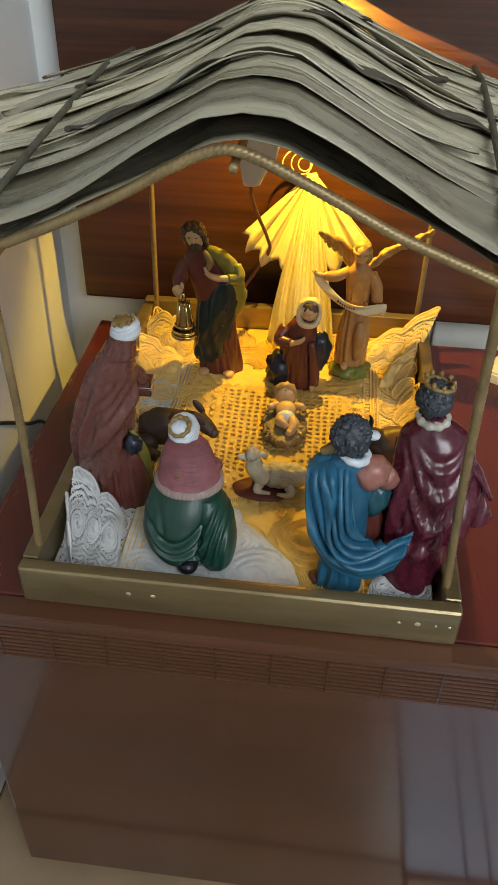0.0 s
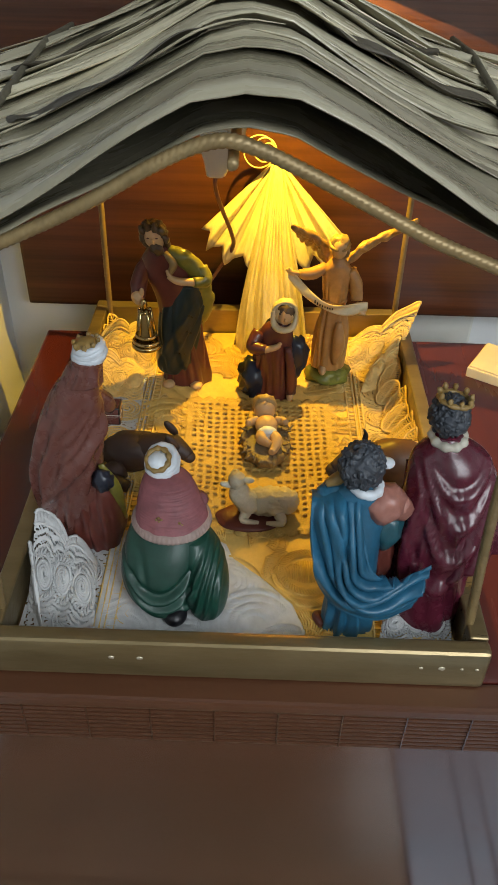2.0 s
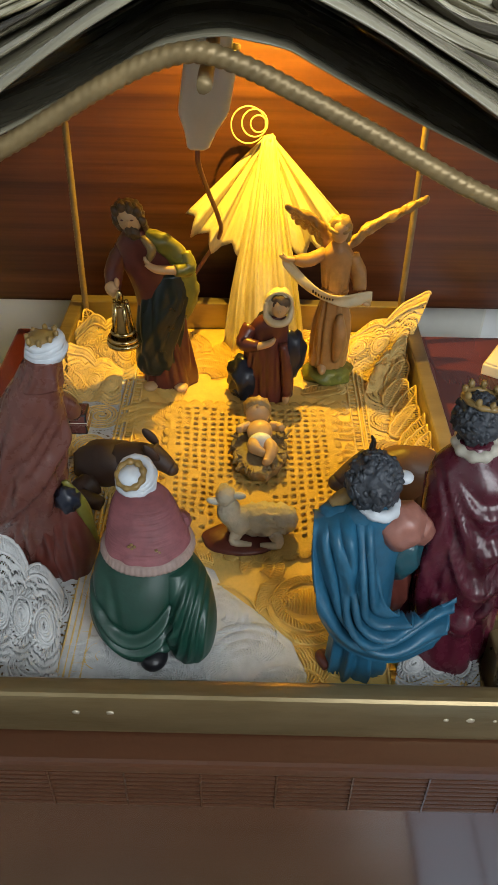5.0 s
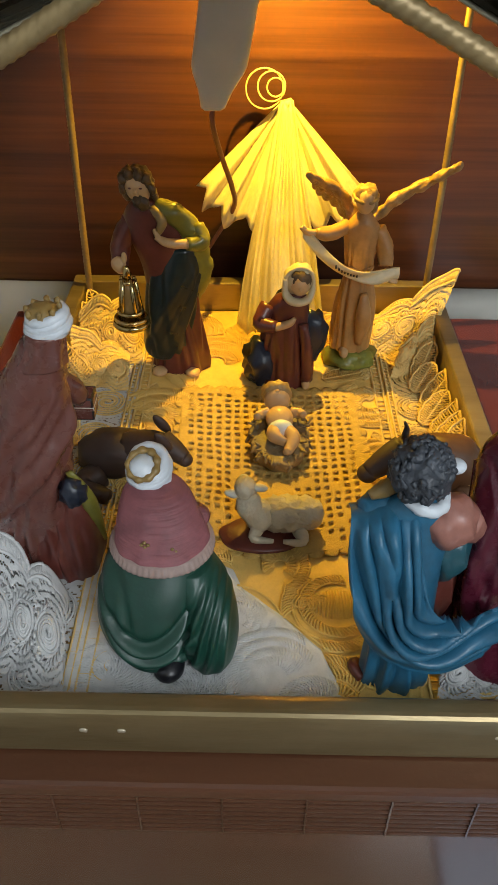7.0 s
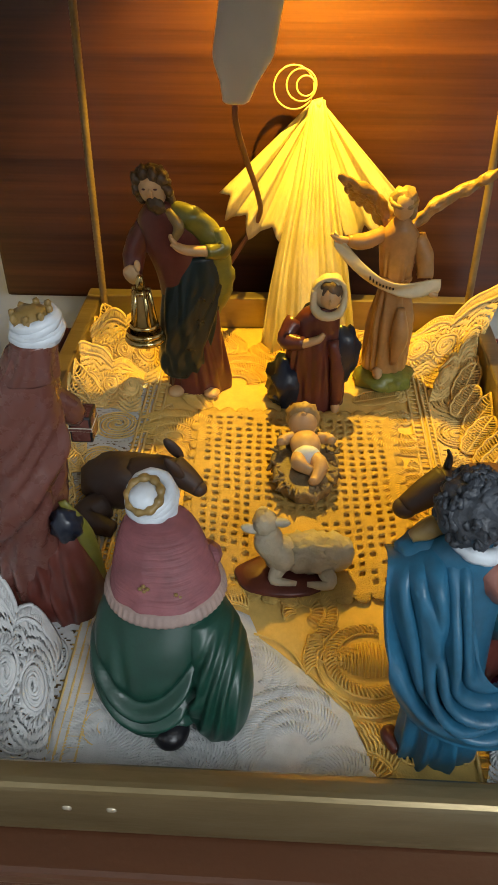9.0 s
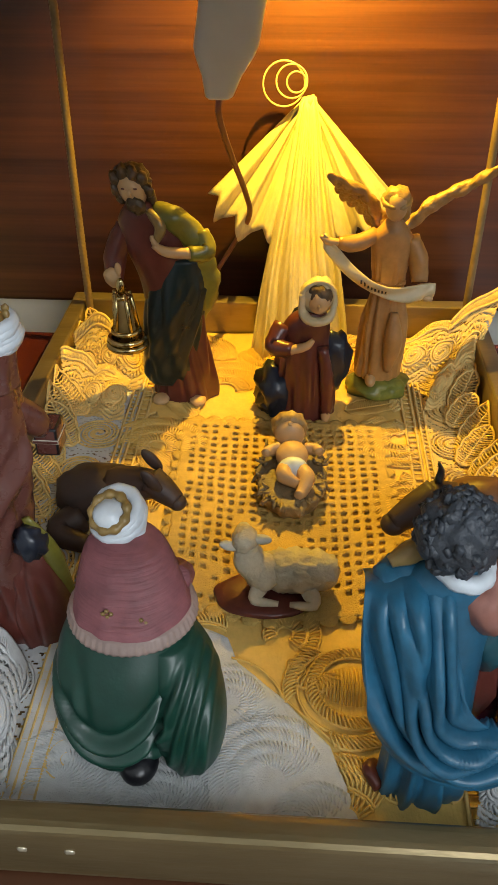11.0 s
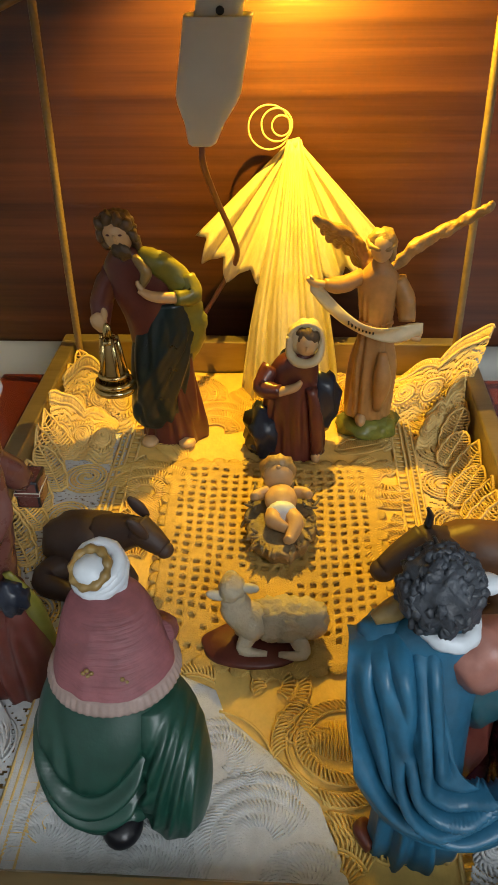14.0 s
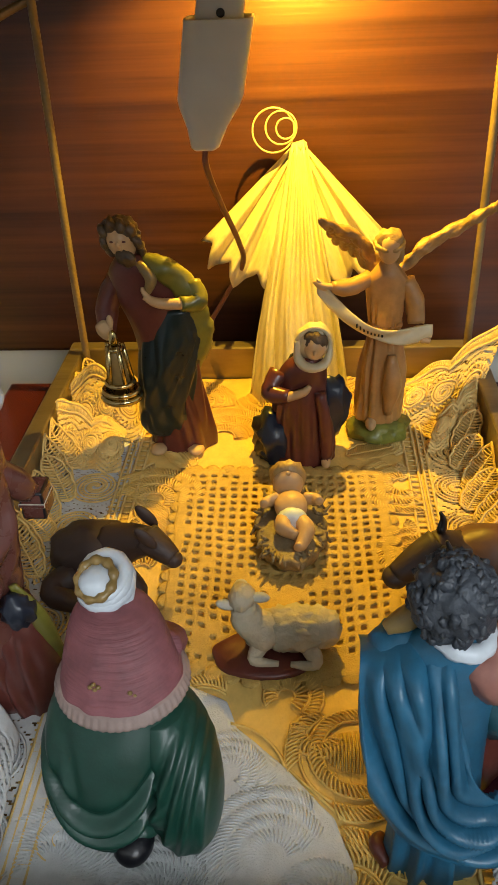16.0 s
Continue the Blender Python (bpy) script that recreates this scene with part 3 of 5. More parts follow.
part("lamp_cord", bm, M_cord, lamp, "brown twin cord")
bm = bmesh.new()
tube(bm, [(along(1.1)[0], along(1.1)[1], along(1.1)[2]), (-0.012, 0.325, 0.285), (-0.004, 0.31, 0.3035)], 0.0012, 0, 6)
part("hanger_wire", bm, M_twine, lamp)

bm = bmesh.new()
tube(bm, [along(1.12), (-0.004, 0.338, 0.266), (0.004, 0.352, 0.262), (0.008, 0.362, 0.272), tuple(B - AIM * 0.029)], 0.0015, 0, 8, 6)
part("bulb_wire", bm, M_plastic, lamp, "thin white wire to the bulb holder")

# ---- cloth, lace and crochet mat on the tray bottom ----
def ground(x, y):
    """Height of the cloth on the tray bottom."""
    return 0.0016 + 0.0007 * (noise.noise((x * 40, y * 40, 2.0)) + 1)


cloth_bm = bmesh.new()


def cloth_fn(u, v):
    x, y = -0.092 + 0.194 * u, 0.0135 + 0.3775 * v
    return x, y, ground(x, y) - 0.0007


sheet(cloth_bm, cloth_fn, 60, 80, 0, 0.0008)

lace_bm = bmesh.new()
shade_bm = bmesh.new()
LR = 0.00062


def on(x, y, h=0.0):
    return x, y, ground(x, y) + 0.0004 + h


def spiral(cx, cy, R, turns=2.3, ph=0.0, sgn=1, rungs=True):
    # curls at the front left take the shaded white
    dest = shade_bm if cx < 0 and cy < 0.12 else lace_bm
    pts, pts2 = [], []
    m = int(26 * turns)
    for i in range(m + 1):
        k = i / m
        a = ph + sgn * 2 * math.pi * turns * k
        r = R * (1 - 0.86 * k)
        pts.append(on(cx + r * math.cos(a), cy + r * math.sin(a), 0.0004))
        r2 = r - R * 0.14
        pts2.append(on(cx + r2 * math.cos(a), cy + r2 * math.sin(a), 0.0004))
    cord(dest, pts, LR * 1.15)
    cord(dest, pts2, LR)
    if rungs:
        for i in range(0, m + 1):
            cord(dest, [pts[i], pts2[i]], LR * 0.7, 0, 3)


def leaf(x, y, ang, length, width, rise=0.0, ribs=14, bend=0.0, power=1.6, free=False, into=None, fine=1.0):
    """Lace leaf: a thin woven blade with a corded outline and close ribs; rise curls its tip up."""
    ca, sa = math.cos(ang), math.sin(ang)
    z0 = ground(x, y) + 0.0012 - 0.0012 * (fine < 1)
    dest = lace_bm if into is None else into

    def at(s, w, up=0.0):
        q = w + bend * s * s * length
        px, py = x + ca * s * length - sa * q, y + sa * s * length + ca * q
        if not free and abs(px) > 0.1368:
            px = math.copysign(0.1368, px)
        py = min(py, 0.389) if not free else py
        return px, py, z0 + rise * s ** power + up + 10 * abs(w) * abs(w)

    def half(s):
        return width / 2 * max(4 * s * (1 - s), 0.0) ** 0.45 * (1 + 0.07 * math.sin(s * 26)) + 0.0003

    for sd in (-1, 1):
        cord(dest, [at(s / 14, sd * half(s / 14), 0.0003) for s in range(15)], LR * 1.35 * fine)
    cord(dest, [at(s / 14, 0, 0.0003) for s in range(15)], LR * 1.1 * fine)
    count = max(8, int(length / (0.00165 if fine == 1 else 0.0013)))
    for i in range(1, count):
        s = i / count
        s2 = min(s + 0.06, 1)
        w = half(s2) * 0.98
        cord(dest, [at(s2, w, 0.0002), at(s + 0.02, w * 0.5, 0.0004), at(s, 0, 0.0002), at(s + 0.02, -w * 0.5, 0.0004), at(s2, -w, 0.0002)], LR * fine * (0.95 if i % 5 else 0.6), 0, 4)


def fan(x, y, a0, a1, r0, r1, count):
    """Radiating stitches between two arcs."""
    for i in range(count + 1):
        a = a0 + (a1 - a0) * i / count
        cord(lace_bm, [on(x + r0 * math.cos(a), y + r0 * math.sin(a), 0.0003), on(x + r1 * math.cos(a), y + r1 * math.sin(a), 0.0005)], LR * 0.9, 0, 3)
    for r in (r0, r1):
        cord(lace_bm, [on(x + r * math.cos(a0 + (a1 - a0) * i / 14), y + r * math.sin(a0 + (a1 - a0) * i / 14), 0.0005) for i in range(15)], LR * 1.3)


def ladder(x0, y0, x1, y1, w, count):
    """Openwork insertion: two edges with rungs."""
    dx, dy = x1 - x0, y1 - y0
    q = math.hypot(dx, dy)
    nx, ny = -dy / q * w / 2, dx / q * w / 2
    for s in (-1, 1):
        cord(lace_bm, [on(x0 + dx * k / 24 + s * nx, y0 + dy * k / 24 + s * ny, 0.0005) for k in range(25)], LR * 1.5)
    for k in range(count + 1):
        px, py = x0 + dx * k / count, y0 + dy * k / count
        cord(lace_bm, [on(px - nx, py - ny, 0.0003), on(px + nx, py + ny, 0.0003)], LR * (1.2 if k % 4 else 0.7), 0, 3)


lr = random.Random(3)
CURLS = []
for sx, x_in in ((-1, 0.080), (1, 0.090)):
    ladder(sx * x_in, 0.020, sx * x_in, 0.385, 0.006, 70)
    ladder(sx * (x_in + 0.008), 0.020, sx * (x_in + 0.008), 0.385, 0.0035, 90)
    for j in range(10):
        cx, cy = sx * (x_in + 0.0235 + 0.003 * (j % 2)), 0.036 + j * 0.037
        CURLS.append((cx, cy))
        spiral(cx, cy, 0.0165, 3.0, lr.uniform(0, 6), sx)
    for j in range(16):
        leaf(sx * (0.116 + 0.004 * (j % 2)), 0.110 + 0.0165 * j + lr.uniform(-0.004, 0.004), (0.95 if sx > 0 else math.pi - 0.95) + lr.uniform(-0.25, 0.25), lr.uniform(0.027, 0.035), 0.0145, lr.uniform(0.010, 0.024), 16, -sx * 0.10)
    for j in range(14):
        y = 0.04 + j * 0.026
        fan(sx * (x_in - 0.012), y, math.pi / 2 * (1 - sx) - 1.2, math.pi / 2 * (1 - sx) + 1.2, 0.003, 0.009, 9)
# openwork ground of the borders, pierced in rings round each curl
for sx, x_in in ((-1, 0.084), (1, 0.094)):
    cell = 0.00115
    nu, nv = int((0.1372 - x_in) / cell), int(0.374 / cell)
    verts = [(sx * (x_in + i * cell), 0.0135 + j * cell, ground(sx * (x_in + i * cell), 0.0135 + j * cell) - 0.0002) for i in range(nu + 1) for j in range(nv + 1)]
    faces = []
    for i in range(nu):
        for j in range(nv):
            x, y = sx * (x_in + (i + 0.5) * cell), 0.0135 + (j + 0.5) * cell
            cx, cy = min(CURLS, key=lambda q: (q[0] - x) ** 2 + (q[1] - y) ** 2)
            d, ang = math.hypot(x - cx, y - cy), math.atan2(y - cy, x - cx)
            if (d / 0.0042) % 1 < 0.36 and (ang * max(d, 0.003) / 0.0026) % 1 < 0.55:
                continue
            f = (i * (nv + 1) + j, (i + 1) * (nv + 1) + j, (i + 1) * (nv + 1) + j + 1, i * (nv + 1) + j + 1)
            faces.append(f if sx > 0 else f[::-1])
    me = bpy.data.meshes.new("lace_border")
    me.from_pydata(verts, [], faces)
    # light put in the colour: lamp yellow on the right, shade white left
    me.materials.append(M_lace if sx > 0 else M_shadedlace)
    ob = tagged(new("lace_border", me), "pierced lace border lying along the tray side, its light painted in", "lace")
    sol = ob.modifiers.new("thickness", "SOLIDIFY")
    sol.thickness = 0.0005
# outline of the shaded front of the cloth, laid over it as a white sheet
def shade_edge(y):
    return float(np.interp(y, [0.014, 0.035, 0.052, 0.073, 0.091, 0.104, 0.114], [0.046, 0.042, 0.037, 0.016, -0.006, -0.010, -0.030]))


def in_shade_patch(px, py):
    return -0.088 < px < shade_edge(py) - 0.001 and 0.014 < py < 0.113


# embossed motifs on the middle of the cloth
stitch_bm = bmesh.new()


def arch(x, y, r0, r1, g0, g1):
    """Curved band of close raised stitches between two corded arcs."""
    g0, g1 = radians(g0), radians(g1)
    count = int((r0 + r1) / 2 * (g1 - g0) / 0.0019)
    for i in range(count + 1):
        g = g0 + (g1 - g0) * i / count
        pts = []
        for k in range(4):
            r = r0 + (r1 - r0) * k / 3
            pts.append(on(x + r * math.cos(g + 0.06 * k), y + r * math.sin(g + 0.06 * k), 0.0005 + 0.0010 * math.sin(math.pi * k / 3)))
        if all(abs(p[0] - 0.005) < 0.096 and 0.015 < p[1] < 0.39 and not in_shade_patch(p[0], p[1]) for p in pts):
            cord(stitch_bm, pts, LR * 0.85)
    for r in (r0, r1):
        pts = [on(x + r * math.cos(g0 + (g1 - g0) * k / 24 + 0.18 * (r == r1)), y + r * math.sin(g0 + (g1 - g0) * k / 24 + 0.18 * (r == r1)), 0.0003) for k in range(25)]
        pts = [p for p in pts if abs(p[0] - 0.005) < 0.096 and 0.015 < p[1] < 0.39 and not in_shade_patch(p[0], p[1])]
        if len(pts) > 2:
            cord(stitch_bm, pts, LR * 1.2)


for x, y, R0, g0, g1 in ((0.034, 0.074, 0.008, -40, 215), (0.004, 0.030, 0.007, 20, 250), (-0.022, 0.092, 0.006, 30, 220), (0.066, 0.034, 0.006, 60, 260), (-0.052, 0.040, 0.007, -20, 200),
                         (-0.064, 0.096, 0.006, -60, 140), (0.074, 0.108, 0.006, 20, 230), (-0.063, 0.185, 0.006, 40, 260), (-0.066, 0.245, 0.007, -30, 170), (0.084, 0.200, 0.005, 60, 280),
                         (0.082, 0.262, 0.006, 80, 300), (-0.030, 0.312, 0.008, -10, 200), (0.036, 0.330, 0.007, 0, 210), (-0.030, 0.020, 0.006, 0, 180), (0.040, 0.022, 0.006, 10, 170), (0.020, 0.052, 0.005, 200, 360), (0.052, 0.098, 0.006, 150, 330), (-0.010, 0.066, 0.006, -80, 90), (-0.078, 0.022, 0.006, -10, 150), (0.060, 0.052, 0.005, -90, 80), (-0.052, 0.358, 0.006, -50, 160), (0.002, 0.366, 0.006, 160, 380), (0.068, 0.366, 0.006, 10, 190)):
    for k in range(0 if 0.005 < x < 0.076 and 0.03 < y < 0.112 else 3):
        arch(x, y, R0 * (1 + 1.25 * k), R0 * (2.0 + 1.25 * k), g0 + 14 * k, g1 - 8 * k)
# large whorl: an oval heart of close parallel stitches with crescents wound round it
for i in range(17):
    px = 0.033 + 0.0016 * i
    h = 0.0095 * math.sqrt(max(0.0, 1 - ((px - 0.046) / 0.0142) ** 2))
    if h > 0.001:
        cord(stitch_bm, [on(px, 0.081 - h, 0.0004), on(px + 0.0004, 0.081, 0.0014), on(px, 0.081 + h, 0.0004)], LR * 0.85)
for x, y, r0, r1, g0, g1 in ((0.046, 0.081, 0.0150, 0.0205, 70, 400), (0.044, 0.079, 0.0220, 0.0280, 120, 330), (0.047, 0.070, 0.0260, 0.0330, 195, 320), (0.016, 0.108, 0.0040, 0.0100, -60, 200), (0.016, 0.108, 0.0110, 0.0165, -50, 150), (0.070, 0.106, 0.0040, 0.0100, 20, 250), (0.062, 0.040, 0.0040, 0.0100, 40, 300), (0.030, 0.090, 0.0050, 0.0120, 150, 330)):
    arch(x, y, r0, r1, g0, g1)
for x, y, g, ln, w, bd in (
                           (-0.056, 0.215, 1.9, 0.036, 0.018, 0.2), (-0.048, 0.278, 2.0, 0.034, 0.018, 0.1), (0.050, 0.292, 0.3, 0.036, 0.016, 0.0), (0.004, 0.332, 2.2, 0.036, 0.018, 0.1), (0.078, 0.312, 1.7, 0.034, 0.016, 0.0)):
    leaf(x, y, g, ln, w, 0.0006, 18, bd, 1.6, False, stitch_bm, 0.62)
# bunched corner flaps standing up against the boards
def flap(lo, hi, curls, m, label):
    """A raised piece of pierced lace between two edges, with corded curls and a scalloped rim."""
    out = bmesh.new()

    def fn(u, v):
        p, q = Vector(lo(u)), Vector(hi(u))
        r = p.lerp(q, v)
        r.z += 0.005 * math.sin(math.pi * v) * math.sin(5 * u + 1) + 0.0010 * math.sin(18 * u + 9 * v)
        return r + (q - p) * (0.15 * abs(math.sin(2.0 * math.pi * u)) ** 0.6 * v ** 2)

    nu, nv = 104, 72
    grid_v = [[out.verts.new(fn(i / nu, j / nv)) for j in range(nv + 1)] for i in range(nu + 1)]
    for i in range(nu):
        for j in range(nv):
            u, v = (i + 0.5) / nu, (j + 0.5) / nv
            cu, cv, R, _ = min(curls, key=lambda q: (q[0] - u) ** 2 + ((q[1] - v) / 1.3) ** 2)
            d, ang = math.hypot(u - cu, (v - cv) / 1.3), math.atan2(v - cv, u - cu)
            if v < 0.9 and (d / 0.052) % 1 < 0.40 and (ang * max(d, 0.03) / 0.032) % 1 < 0.55:
                continue
            out.faces.new((grid_v[i][j], grid_v[i + 1][j], grid_v[i + 1][j + 1], grid_v[i][j + 1]))

    def up(u, v, h=0.0005):
        u, v = min(max(u, 0.0), 1.0), min(max(v, 0.0), 1.0)
        e = 0.01
        nn = (fn(min(u + e, 1), v) - fn(max(u - e, 0), v)).cross(fn(u, min(v + e, 1)) - fn(u, max(v - e, 0)))
        nn = nn.normalized() if nn.length > 0 else Vector((0, 0, 1))
        return tuple(fn(u, v) + nn * (h if nn.z > 0 or nn.y < 0 else -h))

    for cu, cv, R, turns in curls:
        for off in (1.0, 0.72):
            cord(out, [up(cu + R * off * (1 - 0.85 * k / 60) * math.cos(2 * math.pi * turns * k / 60), cv + R * off * 1.3 * (1 - 0.85 * k / 60) * math.sin(2 * math.pi * turns * k / 60)) for k in range(61)], LR * 0.9)
        for k in range(22):
            g = 2 * math.pi * k / 22
            cord(out, [up(cu + R * math.cos(g), cv + 1.3 * R * math.sin(g)), up(cu + R * 1.3 * math.cos(g + 0.2), cv + 1.7 * R * math.sin(g + 0.2))], LR * 0.8, 0, 3)
    for v in (0.88, 0.99):
        cord(out, [up(k / 40, v) for k in range(41)], LR * 1.3)
    for k in range(50):
        cord(out, [up(k / 50, 0.88), up(k / 50, 0.99)], LR * 0.8, 0, 3)
    loose = [v for v in out.verts if not v.link_faces]
    for v in loose:
        out.verts.remove(v)
    ob = solo("lace_flap", out, m, label, "lace", group="raised lace pieces")
    sol = ob.modifiers.new("thickness", "SOLIDIFY")
    sol.thickness = 0.0004


CV = ((0.2, 0.45, 0.15, 2.5), (0.52, 0.5, 0.15, 2.5), (0.82, 0.45, 0.14, 2.5))
flap(lambda u: (0.082 + 0.050 * u, 0.322 + 0.012 * u, 0.003), lambda u: (0.090 + 0.066 * u, 0.356 + 0.006 * u, 0.014 + 0.042 * u ** 1.1), CV, M_lace, "pierced lace corner tinted lamp yellow, curling up against the tray board")
flap(lambda u: (0.100 + 0.034 * u, 0.292 + 0.018 * u, 0.003), lambda u: (0.112 + 0.024 * u, 0.326 + 0.010 * u, 0.008 + 0.022 * u), CV, M_lace, "pierced lace corner tinted lamp yellow, curling up against the tray board")
flap(lambda u: (-0.084 - 0.046 * u, 0.305 + 0.012 * u, 0.003), lambda u: (-0.086 - 0.050 * u, 0.352 - 0.012 * u, 0.012 + 0.022 * math.sin(2.6 * u)), CV, M_lace, "pierced lace corner tinted lamp yellow, curling up against the tray board")
flap(lambda u: (-0.090 - 0.042 * u, 0.270 + 0.010 * u, 0.003), lambda u: (-0.094 - 0.042 * u, 0.312 - 0.004 * u, 0.006 + 0.026 * u), CV, M_lace, "pierced lace corner tinted lamp yellow, curling up against the tray board")
# the front flaps are coloured as lying in shade
flap(lambda u: (-0.088 - 0.046 * u, 0.022 + 0.018 * u, 0.003), lambda u: (-0.096 - 0.040 * u, 0.080 + 0.012 * u, 0.005 + 0.034 * u), CV, M_shadedlace, "pierced lace corner coloured white as in shade, curling up against the tray board")
flap(lambda u: (-0.118 - 0.016 * u, 0.018 + 0.030 * u, 0.004), lambda u: (-0.128 - 0.008 * u, 0.052 + 0.020 * u, 0.030 + 0.008 * math.sin(6 * u)), CV, M_shadedlace, "pierced lace corner coloured white as in shade, curling up against the tray board")
flap(lambda u: (0.088 + 0.046 * u, 0.022, 0.003), lambda u: (0.094 + 0.040 * u, 0.046 + 0.008 * u, 0.006 + 0.016 * u), CV, M_shadedlace, "pierced lace corner coloured white as in shade, curling up against the tray board")
# white sheet of the same openwork, painting shade under the kneeling figurine
shade_sheet = bmesh.new()


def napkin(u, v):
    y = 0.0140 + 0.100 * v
    edge = shade_edge(y)
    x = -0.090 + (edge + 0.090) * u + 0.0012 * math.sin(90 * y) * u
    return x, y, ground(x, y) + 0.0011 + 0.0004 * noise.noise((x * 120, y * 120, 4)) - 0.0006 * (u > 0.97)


sheet(shade_sheet, napkin, 90, 60, 0, 0.0005)
solo("napkin", shade_sheet, M_shadedlace, "shaded front of the tray cloth, laid as a white woven sheet", "napkin")
fine_bm = bmesh.new()


for cx, cy, R, a0, a1 in ((-0.070, 0.030, 0.020, -30, 190), (0.012, 0.036, 0.024, 10, 200), (-0.006, 0.070, 0.016, -60, 150), (-0.050, 0.096, 0.018, 60, 260), (-0.030, 0.020, 0.018, 0, 170), (0.030, 0.020, 0.014, 20, 180), (-0.080, 0.072, 0.018, -80, 120)):
    for ring in range(4):
        r0, r1 = R * (0.25 + 0.25 * ring), R * (0.46 + 0.25 * ring)
        count = int(math.radians(a1 - a0) * r1 / 0.0018)
        for i in range(count):
            g = math.radians(a0 + (a1 - a0) * i / count) + 0.1 * ring
            pts = [(cx + r * math.cos(g + 0.10 * k), cy + r * math.sin(g + 0.10 * k)) for k, r in enumerate((r0, (r0 + r1) / 2, r1))]
            if all(in_shade_patch(*p) for p in pts):
                cord(fine_bm, [(p[0], p[1], ground(*p) + 0.0013 + 0.0002 * (k == 1)) for k, p in enumerate(pts)], LR * 0.55)
solo("shaded_stitching", fine_bm, M_shadedlace, "white raised fan stitches on the shaded front of the cloth", "embroidery", kind="stuff")
# cloth and its stitches carry the lamp's yellow in their colour
solo("cloth", cloth_bm, M_cloth, "woven cloth covering the tray bottom, tinted lamp yellow", "cloth")
solo("embroidery", stitch_bm, M_cloth, "raised stitched scrolls and leaves on the cloth, tinted lamp yellow", "embroidery", kind="stuff")
solo("shaded_lace_spirals", shade_bm, M_shadedlace, "corded lace spirals on the tray border, coloured white as in shade", "lace", kind="stuff")
solo("lace_runner", lace_bm, M_lace, "openwork lace tinted lamp yellow, with spirals, leaves and raised scalloped edges", "lace", kind="stuff")

# crochet mat
bm = bmesh.new()
NX, NY, PIT, S = 18, 23, 0.0064, 4
x0, y0 = -0.0475, 0.1235
holes = set()
hr = random.Random(8)
for i in range(NX):
    for j in range(NY):
        d = abs(i - 8.5) / 9 + max(0, (8 - j)) / 9
        solid = (j < 9 and 5 < i < 13 and hr.random() < 0.72) or (j < 4 and hr.random() < 0.35) or hr.random() < 0.03
        if not solid:
            holes.add((i, j))


def mat_pt(a, b):
    gx, gy = a / S, b / S
    x = x0 + gx * PIT + 0.007 * (1 - gy / NY) * (1 - gx / NX) + 0.0011 * noise.noise((gx * 0.5, gy * 0.5, 1.0))
    y = y0 + gy * PIT + 0.0011 * noise.noise((gx * 0.5, gy * 0.5, 7.0)) - 0.010 * math.sin(math.pi * gx / NX) * (1 - gy / NY) + 0.006 * (1 - gy / NY)
    return Vector((x, y, ground(x, y) + 0.0014 + 0.0005 * noise.noise((x * 500, y * 500, 0))))


grid = {}
M = 3
for a in range(-M, NX * S + M + 1):
    for b in range(-M, NY * S + M + 1):
        grid[a, b] = mat_pt(a, b)
used = {}


def gv(a, b, top):
    key = (a, b, top)
    if key not in used:
        used[key] = bm.verts.new(grid[a, b] + Vector((0, 0, 0.0006 if top else -0.0006)))
    return used[key]


cells = set()
for a in range(-M, NX * S + M):
    for b in range(-M, NY * S + M):
        inside = 0 <= a < NX * S and 0 <= b < NY * S
        if inside and (a // S, b // S) in holes and a % S in (1, 2) and b % S in (1, 2):
            continue
        cells.add((a, b))
for a, b in cells:
    bm.faces.new((gv(a, b, 1), gv(a + 1, b, 1), gv(a + 1, b + 1, 1), gv(a, b + 1, 1)))
    for da, db, p, q in ((-1, 0, (0, 1), (0, 0)), (1, 0, (1, 0), (1, 1)), (0, -1, (0, 0), (1, 0)), (0, 1, (1, 1), (0, 1))):
        if (a + da, b + db) not in cells:
            P, Q = (a + p[0], b + p[1]), (a + q[0], b + q[1])
            bm.faces.new((gv(*P, 1), gv(*P, 0), gv(*Q, 0), gv(*Q, 1)))
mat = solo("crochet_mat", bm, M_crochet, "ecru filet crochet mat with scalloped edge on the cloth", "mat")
bm = bmesh.new()
blob(bm, (0, 0, 0), (0.0046, 0.0046, 0.0007), 0, 0.2, 2.0, sub=2, seed=3)
scallop_mesh = finish("scallop", bm, M_crochet)
for side in range(4):
    m = (NX if side < 2 else NY) * 2 // 3
    for i in range(m):
        k = (i + 0.5) / m
        a, b = ((k * NX * S, -M) if side == 0 else (k * NX * S, NY * S + M) if side == 1 else (-M, k * NY * S) if side == 2 else (NX * S + M, k * NY * S))
        sc = new("scallop", scallop_mesh)
        sc.parent = mat
        sc.location = mat_pt(a, b)
        sc.rotation_euler = (0, 0, 1.7 * i)

# ---- figurines: one plain painted mesh each ----
FIG = "painted resin nativity figurines"


def figurine(name, bm, mats, loc, label, category="figurine"):
    return solo(name, bm, mats, label, category, loc, FIG)


